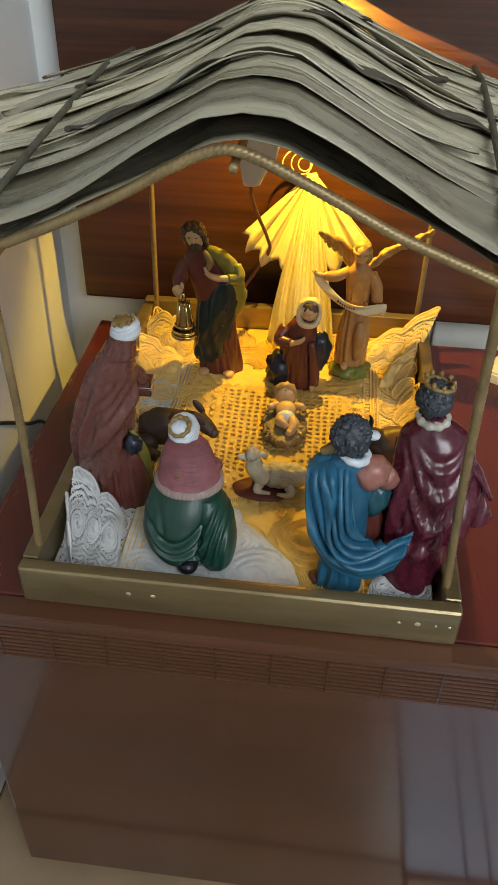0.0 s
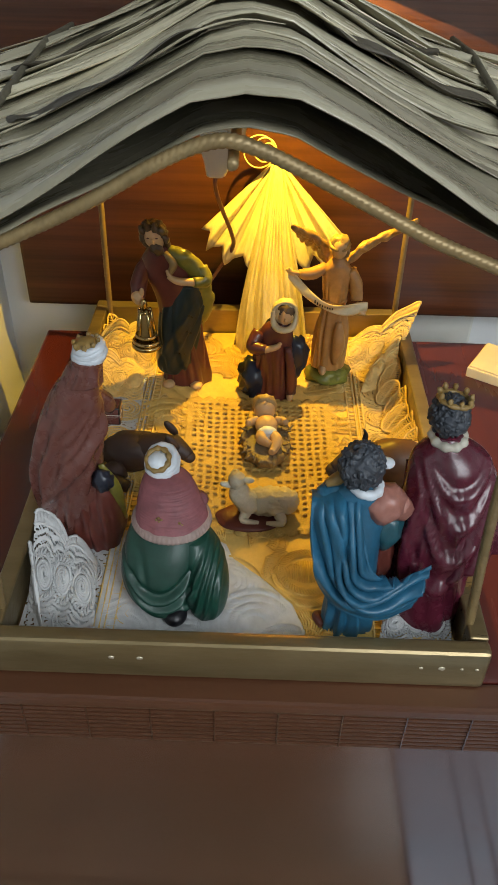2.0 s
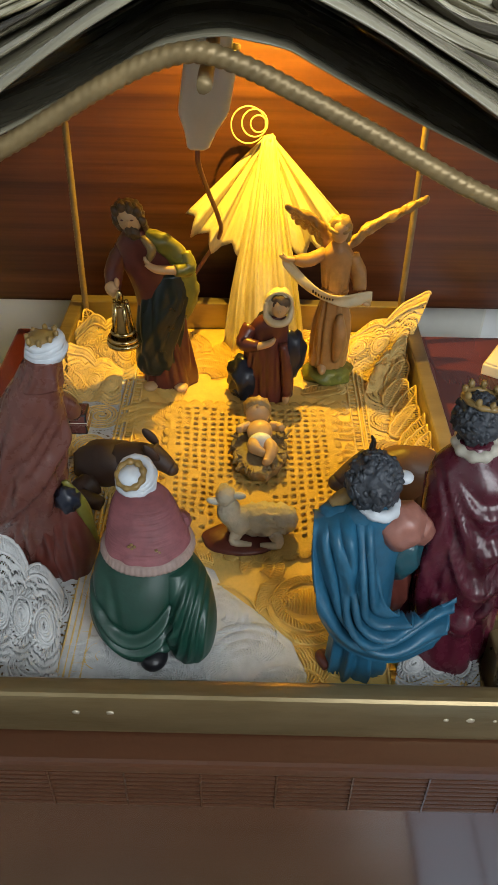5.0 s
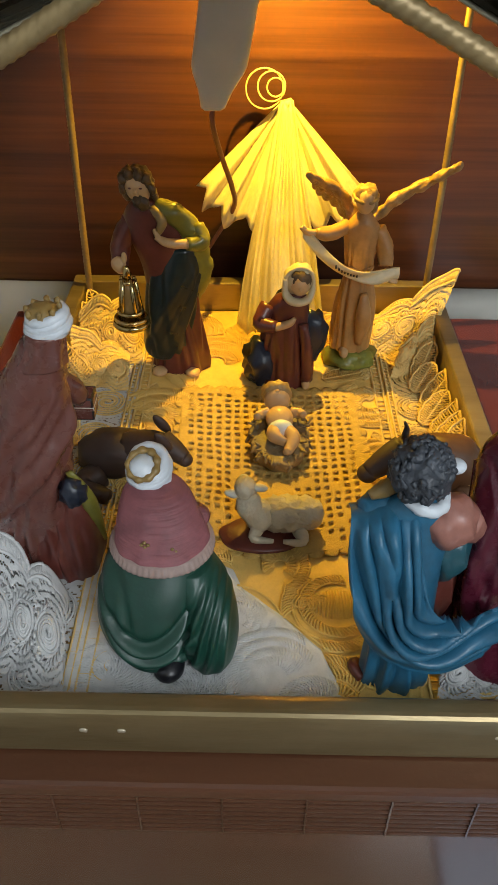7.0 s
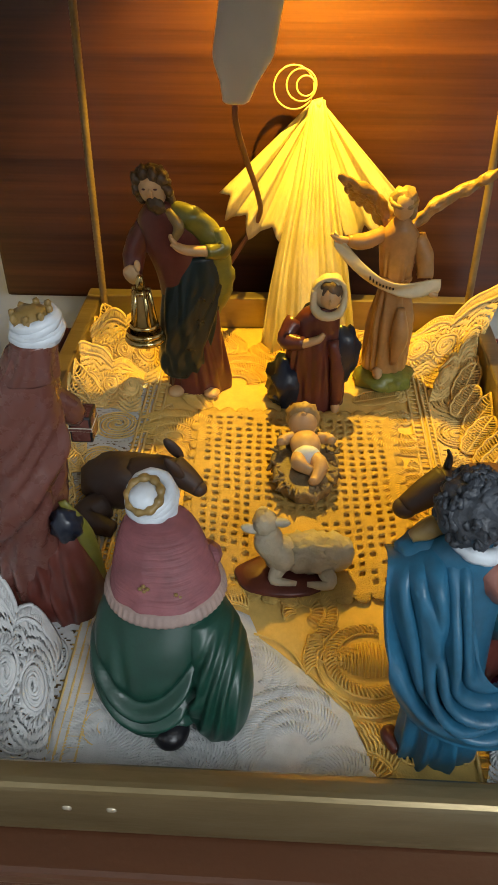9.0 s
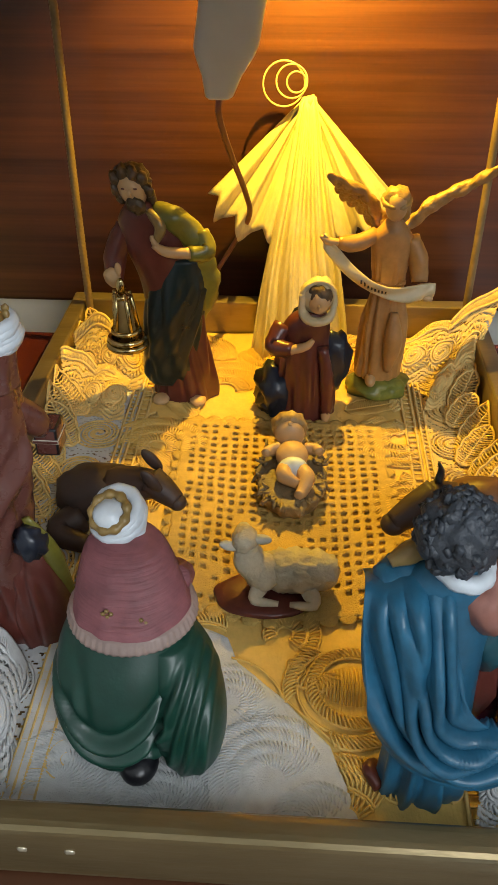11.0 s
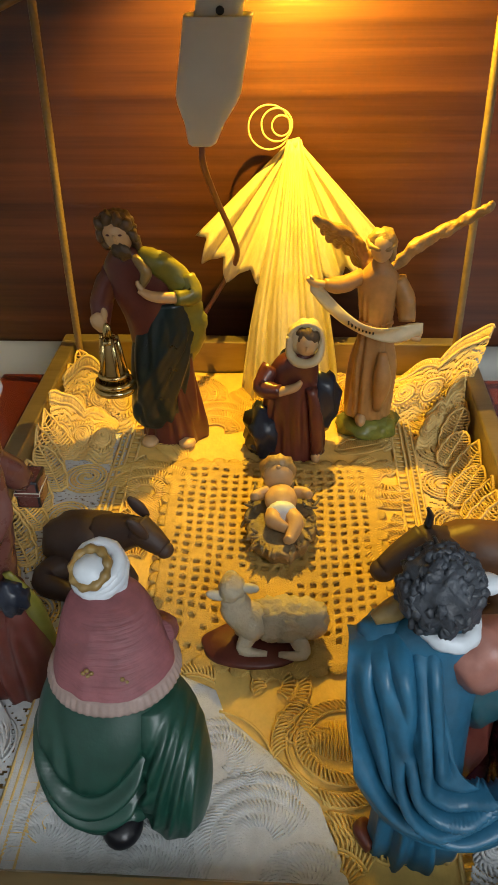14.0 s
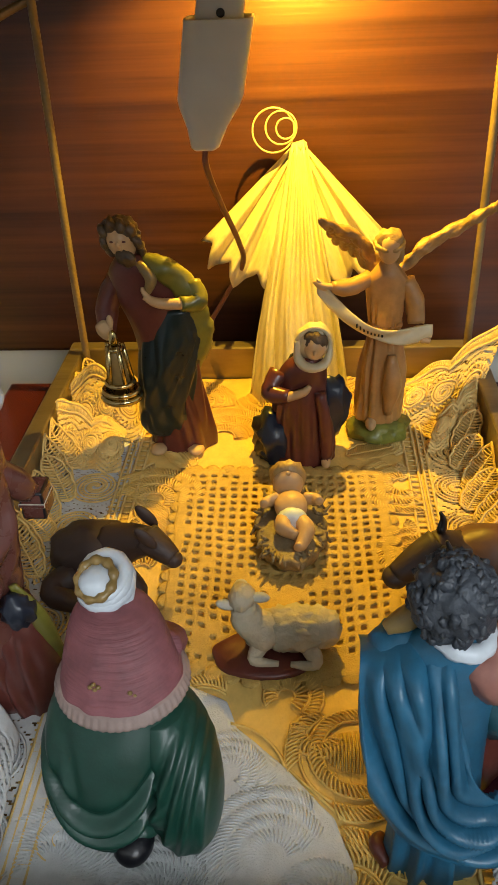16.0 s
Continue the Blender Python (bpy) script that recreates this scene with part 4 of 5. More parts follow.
def lumpy_hair(bm, p, r, mi, seed):
    """Short rough curls."""
    blob(bm, p, r, mi, 0.20, 3.2, sub=4, seed=seed)
    cr = random.Random(seed)
    for _ in range(190):
        a, b2 = cr.uniform(0, 6.28), cr.uniform(-0.9, 1.5)
        d = Vector((math.cos(a) * math.cos(b2) * r[0], math.sin(a) * math.cos(b2) * r[1], math.sin(b2) * r[2]))
        blob(bm, Vector(p) + d * 0.97, (cr.uniform(0.0011, 0.0024), cr.uniform(0.0011, 0.0024), cr.uniform(0.0008, 0.0014)), mi, 0.6, 2, (cr.uniform(0, 90), cr.uniform(0, 90), 0), 2, a)


def turban(bm, p, R, r, mi, tilt, seed):
    """Wound cloth."""
    cr = random.Random(seed)
    for i in range(5):
        ring_band(bm, Vector(p) + Vector((0, 0, (i - 2) * r * 0.62)), R * (1 - 0.05 * abs(i - 1.6)), r * cr.uniform(0.8, 1.05), mi,
                  (tilt[0] + cr.uniform(-7, 7), tilt[1] + cr.uniform(-7, 7), 0), wob=0.07)


def king_green():
    bm = bmesh.new()
    mats = [P_green, P_pink, P_fringe, P_white, P_gold, P_darkskin, P_black]
    loft(bm, [(-0.004, -0.006, 0, 0.0135, 0.012, 0), (-0.005, -0.008, 0.006, 0.0185, 0.0155, 0.0), (-0.008, -0.007, 0.017, 0.0240, 0.0205, 0.0), (-0.008, -0.003, 0.032, 0.0280, 0.0225, 0.0), (-0.005, 0.004, 0.050, 0.0275, 0.0215, 0.0), (-0.002, 0.011, 0.066, 0.0240, 0.0185, 0.0), (0, 0.012, 0.074, 0.0225, 0.018, 0)], 0, n=260, sub=14, k=3, ph=0.9)
    loft(bm, [(0.0225, -0.012, 0.003, 0.0095, 0.0115, 0), (0.0235, -0.012, 0.009, 0.0130, 0.0150, 0.0), (0.0235, -0.008, 0.026, 0.0150, 0.0185, 0.0), (0.0205, 0.000, 0.046, 0.0135, 0.0175, 0.0), (0.0150, 0.006, 0.060, 0.010, 0.0130, 0)], 0, n=220, sub=14, k=3, ph=2.0)
    bm.normal_update()
    # swags hung from both hips under the seat, fine gathers down the knee
    for v in bm.verts:
        x, z = v.co.x, v.co.z
        if v.co.y < 0.012 and z > 0.003:
            h = 0.0
            for z0, cv, xc, amp, wd, half in ((0.0165, 26, -0.006, 0.0026, 0.0024, 0.022), (0.0250, 30, -0.008, 0.0030, 0.0030, 0.024), (0.0095, 14, -0.002, 0.0020, 0.0020, 0.016)):
                d = z - z0 - cv * (x - xc) ** 2
                env = math.exp(-((x - xc) / half) ** 4)
                h += amp * env * (math.exp(-(d / wd) ** 2) - 0.9 * math.exp(-((d - 1.8 * wd) / (0.8 * wd)) ** 2))
            for x0, sl, amp, wd, zl, zh in ((-0.0270, -0.10, 0.0014, 0.0030, 0.032, 0.066), (-0.0200, -0.22, 0.0014, 0.0028, 0.030, 0.062), (0.0165, 0.30, 0.0020, 0.0018, 0.006, 0.058), (0.0220, 0.30, 0.0016, 0.0016, 0.006, 0.060), (0.0275, 0.26, 0.0016, 0.0016, 0.004, 0.058), (0.0330, 0.18, 0.0014, 0.0016, 0.004, 0.050)):
                d = x - x0 - sl * (z - 0.035) - 0.0008 * math.sin(z * 130)
                env = max(0.0, min(1.0, (zh - z) / 0.016, (z - zl) / 0.010))
                h += amp * env * (math.exp(-(d / wd) ** 2) - 0.8 * math.exp(-((d + math.copysign(1.7 * wd, x0)) / wd) ** 2))
            v.co += v.normal * (h * min(1.0, (0.012 - v.co.y) / 0.008))
    blob(bm, (0.002, -0.0215, 0.0065), (0.0085, 0.0095, 0.0065), 6)
    loft(bm, [(0, 0.0115, 0.0695, 0.0246, 0.0215, 0.01), (0, 0.012, 0.0725, 0.0240, 0.0208, 0.01), (-0.001, 0.016, 0.079, 0.0218, 0.0178, 0.01), (-0.002, 0.021, 0.0870, 0.0186, 0.0144, 0.01), (-0.003, 0.025, 0.0918, 0.0146, 0.0112, 0), (-0.004, 0.027, 0.0940, 0.007, 0.007, 0)], 1, k=4, ph=1, folds=drapery(7, 0.03, 3, 0.06, 0.09))
    for gx, gz in ((-0.006, 0.0790), (0.0075, 0.0755)):
        for k in range(4):
            blob(bm, (gx + 0.0016 * math.cos(1.57 * k), -0.0035 + 0.2 * (gz - 0.0755), gz + 0.0016 * math.sin(1.57 * k)), (0.0010, 0.0008, 0.0010), 4, sub=2)
    loft(bm, [(0, 0.0108, 0.0655, 0.0270, 0.0230, 0.02), (0, 0.0108, 0.067, 0.0270, 0.0230, 0.025), (0, 0.0112, 0.0695, 0.0262, 0.0222, 0.025), (0, 0.0115, 0.0710, 0.0254, 0.0216, 0.0)], 2, n=220, sub=3, k=55)
    blob(bm, (-0.005, 0.030, 0.090), (0.0088, 0.0092, 0.009), 5)
    turban(bm, (-0.006, 0.0315, 0.0975), 0.0098, 0.0033, 3, (24, -10), 2)
    ring_band(bm, (-0.0078, 0.0272, 0.1040), 0.0076, 0.0019, 4, (30, -12, 0), n=40, wob=0.25)
    blob(bm, (-0.0076, 0.0280, 0.1020), (0.0074, 0.0074, 0.0062), 3, 0.08)
    tube(bm, [(-0.018, 0.018, 0.075), (-0.019, 0.034, 0.062), (-0.010, 0.044, 0.058)], [0.006, 0.0055, 0.004], 1)
    tube(bm, [(0.018, 0.018, 0.076), (0.017, 0.032, 0.064), (0.006, 0.042, 0.058)], [0.006, 0.0055, 0.004], 1)
    for v in bm.verts:
        v.co.z *= 0.885
        v.co.x *= 0.92
        v.co.x += -0.05 * max(0.0, v.co.z - 0.03)
    return figurine("kneeling_king_figurine", bm, mats, (-0.041, 0.060, 0.0012), "kneeling figurine in green robe, pink shawl and white turban")


def ridged(x, y, z):
    return 1.0 - 3.2 * abs(noise.noise((x, y, z)))


def king_blue():
    bm = bmesh.new()
    mats = [P_blue, P_rosesleeve, P_hair, P_white, P_teal, P_brown, P_skin, P_gold]
    loft(bm, [(0.0, -0.006, 0, 0.0160, 0.012, 0.05), (0.001, -0.006, 0.010, 0.0160, 0.0125, 0.06), (0.001, -0.003, 0.030, 0.0150, 0.013, 0.04), (-0.001, 0.002, 0.060, 0.0165, 0.014, 0.03), (-0.002, 0.005, 0.088, 0.0185, 0.014, 0.03), (-0.001, 0.003, 0.103, 0.0150, 0.012, 0.02), (0.0, 0.0, 0.113, 0.007, 0.007, 0)], 0, k=4, ph=0.4,
         folds=[(250, 1, 7, 0.22, -0.02, 0.045), (285, -2, 7, 0.22, -0.02, 0.05), (215, 0, 8, 0.18, -0.02, 0.05), (320, -3, 8, 0.2, -0.02, 0.05)])
    left = spline([(-0.0265, 0.002, 0.107), (-0.0278, -0.006, 0.090), (-0.0250, -0.012, 0.066), (-0.0185, -0.016, 0.044), (-0.006, -0.020, 0.029), (0.016, -0.021, 0.023), (0.036, -0.018, 0.032)], 8)
    right = spline([(-0.0020, -0.002, 0.112), (0.0000, -0.013, 0.094), (0.0042, -0.018, 0.077), (0.0100, -0.019, 0.063), (0.020, -0.017, 0.054), (0.033, -0.013, 0.052), (0.046, -0.008, 0.058)], 8)

    def cape(u, v):
        # hangs from the shoulder, gathers in folds and blows out to one side
        k = v * (len(left) - 1)
        p = np.array([np.interp(k, range(len(left)), left[:, n]) * (1 - u) + np.interp(k, range(len(left)), right[:, n]) * u for n in range(3)])
        q = u + 0.09 * math.sin(4.2 * v + 0.6) - 0.08 * v + 0.22 * noise.noise((u * 1.8, v * 3.0, 1.0)) - 0.16 * max(0.0, v - 0.1) + 0.05 * math.sin(7 * v + 5 * u)
        w = 0.0
        for c, wd, amp, lo, hi in ((0.04, 0.085, 0.8, 0.0, 0.75), (0.24, 0.045, 0.7, 0.06, 0.52), (0.40, 0.065, 1.0, 0.02, 1.1), (0.60, 0.050, 1.1, 0.0, 0.9), (0.78, 0.060, 0.9, 0.10, 1.2), (0.94, 0.06, 0.7, 0.0, 0.6), (0.20, 0.07, 0.9, 0.50, 1.2)):
            if lo < v < hi:
                d = (q - c) / wd
                k2 = amp * min(1.0, (v - lo) / 0.12 + 0.3 * (lo == 0), (hi - v) / 0.12) * (0.8 + 1.2 * noise.noise((c * 9, v * 5, 2.0)))
                w += k2 * math.exp(-d * d) - 0.85 * k2 * math.exp(-((d - 1.75) / 0.65) ** 2)
        w += 0.35 * noise.noise((u * 5 - v, v * 3.0, 6.0))
        roll = max(0.0, 1 - v / 0.12) ** 2
        grow = 0.35 + 0.65 * min(1.0, v / 0.3)
        p[1] += -0.006 * math.sin(math.pi * u) * (1 - 0.5 * v) - (0.0070 - 0.0016 * v) * w * grow + 0.011 * roll
        p[2] += 0.0024 * v * w + 0.0030 * (1 - roll) * max(0.0, 1 - v / 0.3) - (0.002 + 0.010 * (1 - u) ** 2) * roll
        return tuple(p)

    sheet(bm, cape, 110, 80, 0, 0.0022)
    blob(bm, (-0.013, 0.006, 0.100), (0.0115, 0.009, 0.0080), 0, 0.2, 2)
    tube(bm, [(-0.020, 0.004, 0.1085), (-0.012, 0.007, 0.1115), (-0.004, 0.009, 0.1125)], [0.002, 0.0042, 0.003], 7, bumpy=0.4)
    blob(bm, (0.013, 0.000, 0.100), (0.0125, 0.012, 0.012), 1, 0.25, 2)
    tube(bm, [(0.020, 0.004, 0.096), (0.027, 0.012, 0.084), (0.016, 0.028, 0.078)], [0.0085, 0.0072, 0.005], 1, bumpy=0.25)
    blob(bm, (0.019, 0.008, 0.072), (0.010, 0.010, 0.014), 4, 0.3, 2)
    blob(bm, (0.019, 0.010, 0.045), (0.008, 0.009, 0.022), 5, 0.3, 2)
    ring_band(bm, (0.0015, 0.000, 0.1135), 0.0080, 0.0030, 3, (10, 14, 0), wob=0.1)
    lumpy_hair(bm, Vector((-0.0025, -0.002, 0.1285)), (0.0122, 0.0126, 0.0132), 2, 2)
    blob(bm, (0.002, 0.0085, 0.1245), (0.007, 0.006, 0.008), 6)
    blob(bm, (0.0115, 0.002, 0.1275), (0.0045, 0.004, 0.003), 3)
    tube(bm, [(-0.016, -0.002, 0.002), (-0.018, -0.006, 0.005), (-0.014, -0.012, 0.003)], 0.003, 5)
    return figurine("half_kneeling_king_figurine", bm, mats, (0.0685, 0.047, 0.0012), "half kneeling figurine with dark curls and flowing blue cape")


def king_maroon():
    bm = bmesh.new()
    mats = [P_maroon, P_hair, P_gold, P_ivory, P_darkskin]
    loft(bm, [(-0.004, -0.004, 0, 0.021, 0.016, 0.06), (-0.004, -0.004, 0.014, 0.022, 0.0165, 0.08), (-0.003, -0.002, 0.045, 0.024, 0.018, 0.06), (0.0, 0.0, 0.085, 0.027, 0.019, 0.04), (0.001, 0.002, 0.112, 0.0265, 0.018, 0.03), (0.0, 0.004, 0.128, 0.022, 0.015, 0.02), (-0.002, 0.005, 0.137, 0.012, 0.010, 0), (-0.003, 0.006, 0.142, 0.008, 0.008, 0)], 0, k=4, ph=1.7,
         folds=drapery(8, 0.12, 5, 0.0, 0.11, 3))

    def cape(u, v):
        x = -0.024 + 0.048 * u + v * (-0.011 * (1 - u) + 0.022 * u)
        z = 0.131 - 0.012 * (2 * u - 1) ** 2 - v * (0.108 - 0.052 * u ** 1.5)
        w = abs(math.sin(math.pi * (u * 3.8 + 0.8 * v + 0.28 * math.sin(4 * v + 3 * u)))) * (0.9 + 0.9 * noise.noise((u * 3, v * 2, 1.0))) - 0.5
        y = 0.009 - 0.023 * math.sin(math.pi * (0.08 + 0.84 * u)) * (0.80 + 0.30 * v) - (0.0026 + 0.0036 * v) * w
        return x, y + 0.003 * (1 - v) ** 6, z

    sheet(bm, cape, 100, 70, 0, 0.0022)
    drape(bm, 0, 0.0020, 1.2, 5.0, 4.4, -0.01, 0.126, 3.0)
    bm.normal_update()
    for v in bm.verts:
        x, z = v.co.x, v.co.z
        if v.co.y < 0.004 and 0.02 < z < 0.13:
            h = 0.0
            for z0, cv, xc, amp, wd, half in ((0.064, 95, 0.004, 0.0040, 0.0050, 0.021), (0.090, 70, 0.006, 0.0032, 0.0045, 0.020), (0.110, 50, 0.004, 0.0022, 0.0036, 0.018), (0.042, 80, -0.004, 0.0030, 0.0045, 0.020)):
                d = z - z0 - cv * (x - xc) ** 2
                h += amp * math.exp(-((x - xc) / half) ** 4) * (math.exp(-(d / wd) ** 2) - 0.8 * math.exp(-((d - 1.8 * wd) / wd) ** 2))
            v.co += v.normal * (h if v.normal.y < 0 else -h)
    tube(bm, [(0.014, 0.006, 0.118), (0.030, 0.006, 0.100), (0.043, 0.000, 0.080)], [0.008, 0.0075, 0.003], 0, 14, 6, flat=0.5, bumpy=0.3)
    ring_band(bm, (-0.003, 0.005, 0.1395), 0.0090, 0.0028, 3, (8, 0, 0), n=60, wob=0.18)
    H = Vector((-0.004, 0.006, 0.154))
    lumpy_hair(bm, H, (0.0114, 0.0118, 0.0124), 1, 4)
    blob(bm, H + Vector((0, 0.0085, -0.002)), (0.0075, 0.006, 0.009), 4)
    ring_band(bm, (-0.002, 0.007, 0.1645), 0.0094, 0.0016, 2, (-6, 8, 0), wob=0.2)
    for i in range(9):
        a = 6.283 * i / 9
        blob(bm, (-0.002 + 0.0094 * math.cos(a), 0.007 + 0.0094 * math.sin(a), 0.1672 - 0.0013 * math.cos(a)), (0.0016, 0.0016, 0.0026), 2, 0.4, sub=2, seed=a)
    for v in bm.verts:
        v.co.y += 0.16 * v.co.z
        v.co.z *= 0.885
    return figurine("standing_king_figurine", bm, mats, (0.1225, 0.052, 0.0012), "standing figurine in glossy maroon cloak with golden crown")


def king_rose():
    bm = bmesh.new()
    mats = [P_rose, P_brown, P_white, P_gold, P_navy, P_olive, P_darkskin, P_ivory, P_black]
    loft(bm, [(-0.006, 0, 0.014, 0.016, 0.016, 0.05), (-0.005, 0, 0.035, 0.0205, 0.019, 0.07), (-0.004, 0, 0.07, 0.0230, 0.0195, 0.05), (0.001, 0, 0.10, 0.0215, 0.018, 0.04), (0.007, 0, 0.126, 0.0170, 0.015, 0.03), (0.012, 0, 0.142, 0.0120, 0.0115, 0.02), (0.015, 0, 0.152, 0.0095, 0.0095, 0)], 0, k=3, ph=2.4,
         folds=[(285, 14, 8, 0.180, 0.045, 0.105), (300, 15, 8, 0.180, 0.050, 0.115), (270, 13, 8, 0.162, 0.040, 0.100), (255, 10, 9, 0.144, 0.030, 0.100), (315, 14, 8, 0.162, 0.055, 0.115), (235, 4, 11, 0.180, 0.015, 0.120), (210, 2, 10, 0.180, 0.010, 0.13), (262, 2, 8, -0.162, 0.012, 0.060), (330, 8, 9, 0.144, 0.05, 0.13)])
    loft(bm, [(0.0, 0, 0, 0.019, 0.017, 0.05), (0.0, 0, 0.01, 0.020, 0.018, 0.08), (0.002, 0, 0.032, 0.0205, 0.017, 0.06), (0.004, 0, 0.05, 0.016, 0.014, 0)], 1, k=4, ph=1, folds=drapery(8, 0.12, 9, 0, 0.05, 5))
    loft(bm, [(0.016, -0.006, 0.0, 0.012, 0.012, 0.04), (0.017, -0.006, 0.02, 0.014, 0.012, 0.06), (0.017, -0.004, 0.045, 0.011, 0.011, 0.05), (0.016, -0.002, 0.062, 0.006, 0.006, 0)], 1, k=4, folds=drapery(6, 0.14, 12, 0, 0.06, 5))
    drape(bm, 0, 0.0022, 1.0, 9.0, 2.6, 0.012, 0.150, 2.0)
    drape(bm, 1, 0.0024, 1.5, 6.0, 7.0, -0.01, 0.066)
    bm.normal_update()
    # slanting gathers drawn up to the far shoulder
    for v in {v for f in bm.faces if f.material_index == 0 for v in f.verts if v.co.y < 0.004}:
        x, z = v.co.x, v.co.z
        env = math.exp(-((x - 0.008) / 0.013) ** 4) * math.exp(-((z - 0.085 - 0.6 * x) / 0.030) ** 4)
        k = (z - 1.25 * x + 0.0025 * math.sin(x * 190)) / 0.0105
        v.co += v.normal * (0.0028 * env * (abs(math.sin(math.pi * k)) - 0.6))
    tube(bm, [(0.020, -0.010, 0.078), (0.027, -0.009, 0.058), (0.030, -0.004, 0.022)], [0.002, 0.0045, 0.003], 5, 10, 6, flat=0.5)
    blob(bm, (0.021, -0.013, 0.066), (0.0068, 0.0060, 0.0090), 4, 0.4, 2.5)
    blob(bm, (-0.019, -0.010, 0.022), (0.005, 0.006, 0.008), 3, 0.4, 2.5)
    box(bm, (0.021, 0.012, 0.094), (0.031, 0.024, 0.108), 8, 0.001)
    box(bm, (0.0206, 0.0116, 0.1005), (0.0314, 0.0244, 0.1025), 7, 0.0003)
    tube(bm, [(0.016, 0.004, 0.128), (0.023, 0.012, 0.112), (0.025, 0.018, 0.104)], [0.007, 0.0060, 0.004], 0, bumpy=0.2)
    blob(bm, (0.018, 0.001, 0.155), (0.0082, 0.0088, 0.0105), 6)
    loft(bm, [(0.013, -0.002, 0.140, 0.0125, 0.010, 0.0), (0.016, -0.003, 0.148, 0.0098, 0.0085, 0.03), (0.018, -0.002, 0.158, 0.0088, 0.0085, 0.0)], 0, k=5, folds=drapery(7, 0.1, 21, 0.138, 0.16, 4))
    turban(bm, (0.019, 0.001, 0.1615), 0.0086, 0.0028, 2, (6, -12), 5)
    blob(bm, (0.018, 0.001, 0.165), (0.0080, 0.0082, 0.0055), 3, 0.3, 3)
    for i in range(8):
        a = 6.283 * i / 8
        blob(bm, (0.018 + 0.0074 * math.cos(a), 0.001 + 0.0074 * math.sin(a), 0.1682 + 0.001 * math.cos(a)), (0.0014, 0.0014, 0.0022), 3, 0.4, sub=2, seed=a)
    for v in bm.verts:
        v.co.z *= 0.945
    return figurine("tall_king_figurine", bm, mats, (-0.111, 0.112, 0.0012), "tall standing figurine in rose brown cloak and white turban")


def elder():
    bm = bmesh.new()
    mats = [P_brown, P_darkcloak, P_olive, P_skin, P_brownhair, M_brass, P_gold]
    loft(bm, [(0.005, 0, 0, 0.019, 0.014, 0.06), (0.005, 0, 0.012, 0.0185, 0.0135, 0.08), (0.003, 0, 0.045, 0.0165, 0.0125, 0.05), (0.001, 0, 0.080, 0.016, 0.012, 0.03), (-0.003, 0, 0.102, 0.0185, 0.012, 0.02), (-0.006, -0.001, 0.116, 0.0180, 0.011, 0), (-0.009, -0.003, 0.124, 0.012, 0.009, 0), (-0.010, -0.004, 0.130, 0.006, 0.006, 0)], 0, k=4, ph=0.5, folds=drapery(9, 0.12, 31, 0, 0.08, 3))
    loft(bm, [(-0.004, -0.003, 0.014, 0.012, 0.0110, 0.04), (-0.002, -0.003, 0.024, 0.0160, 0.0135, 0.06), (0.001, -0.003, 0.05, 0.0170, 0.0142, 0.05), (0.005, -0.002, 0.076, 0.0165, 0.0135, 0.04), (0.010, 0, 0.098, 0.011, 0.0115, 0)], 1, k=3, ph=2.2,
         folds=[(255, 14, 7, 0.10, 0.015, 0.085), (275, 15, 6, 0.10, 0.02, 0.09), (235, 12, 7, 0.09, 0.012, 0.07), (300, 14, 7, 0.09, 0.03, 0.095), (320, 8, 8, 0.08, 0.02, 0.09)])
    tube(bm, [(-0.004, -0.005, 0.126), (0.006, -0.006, 0.121), (0.015, -0.004, 0.110), (0.0195, -0.001, 0.092), (0.0195, 0, 0.072), (0.016, 0.001, 0.055)], [0.004, 0.0066, 0.0072, 0.0074, 0.0070, 0.003], 2, 14, 6, bumpy=0.35)
    tube(bm, [(-0.006, -0.009, 0.126), (0.000, -0.0125, 0.118), (-0.004, -0.0130, 0.108)], [0.0025, 0.0032, 0.0016], 6)
    tube(bm, [(0.019, -0.004, 0.112), (0.023, -0.010, 0.104), (0.014, -0.0145, 0.104)], [0.0055, 0.0052, 0.0042], 2, bumpy=0.3)
    tube(bm, [(0.015, -0.0145, 0.104), (0.003, -0.0165, 0.1055), (-0.004, -0.0155, 0.109)], [0.0034, 0.0030, 0.0018], 3)
    tube(bm, [(0.000, -0.016, 0.106), (-0.004, -0.0155, 0.1115), (-0.0045, -0.0145, 0.114)], [0.0016, 0.0013, 0.0009], 3)
    tube(bm, [(-0.019, 0, 0.114), (-0.027, -0.002, 0.098), (-0.028, -0.009, 0.084)], [0.0065, 0.0066, 0.0045], 0, bumpy=0.2)
    blob(bm, (-0.0275, -0.013, 0.088), (0.0048, 0.0036, 0.0058), 3, 0.3)
    blob(bm, (-0.0240, -0.015, 0.094), (0.0018, 0.0018, 0.0038), 3)
    Hh = Vector((-0.0115, -0.007, 0.1375))
    blob(bm, Hh, (0.0072, 0.0076, 0.0098), 3)
    blob(bm, Hh + Vector((0.0005, 0.0032, 0.0040)), (0.0090, 0.0085, 0.0085), 4, 0.3, 3.5, sub=4)
    for dx, dy, dz in ((-0.0078, -0.001, 0.000), (0.0082, -0.001, 0.000), (-0.0066, -0.002, 0.0060), (0.0068, -0.002, 0.0060), (-0.002, -0.003, 0.0090), (0.003, -0.003, 0.0088), (-0.0072, 0.002, -0.005), (0.0080, 0.002, -0.005)):
        blob(bm, Hh + Vector((dx, dy, dz)), (0.0028, 0.0036, 0.0044), 4, 0.5, 3, sub=2, seed=dx * 900)
    blob(bm, Hh + Vector((0.001, -0.0050, -0.0075)), (0.0048, 0.0036, 0.0052), 4, 0.35, 3)
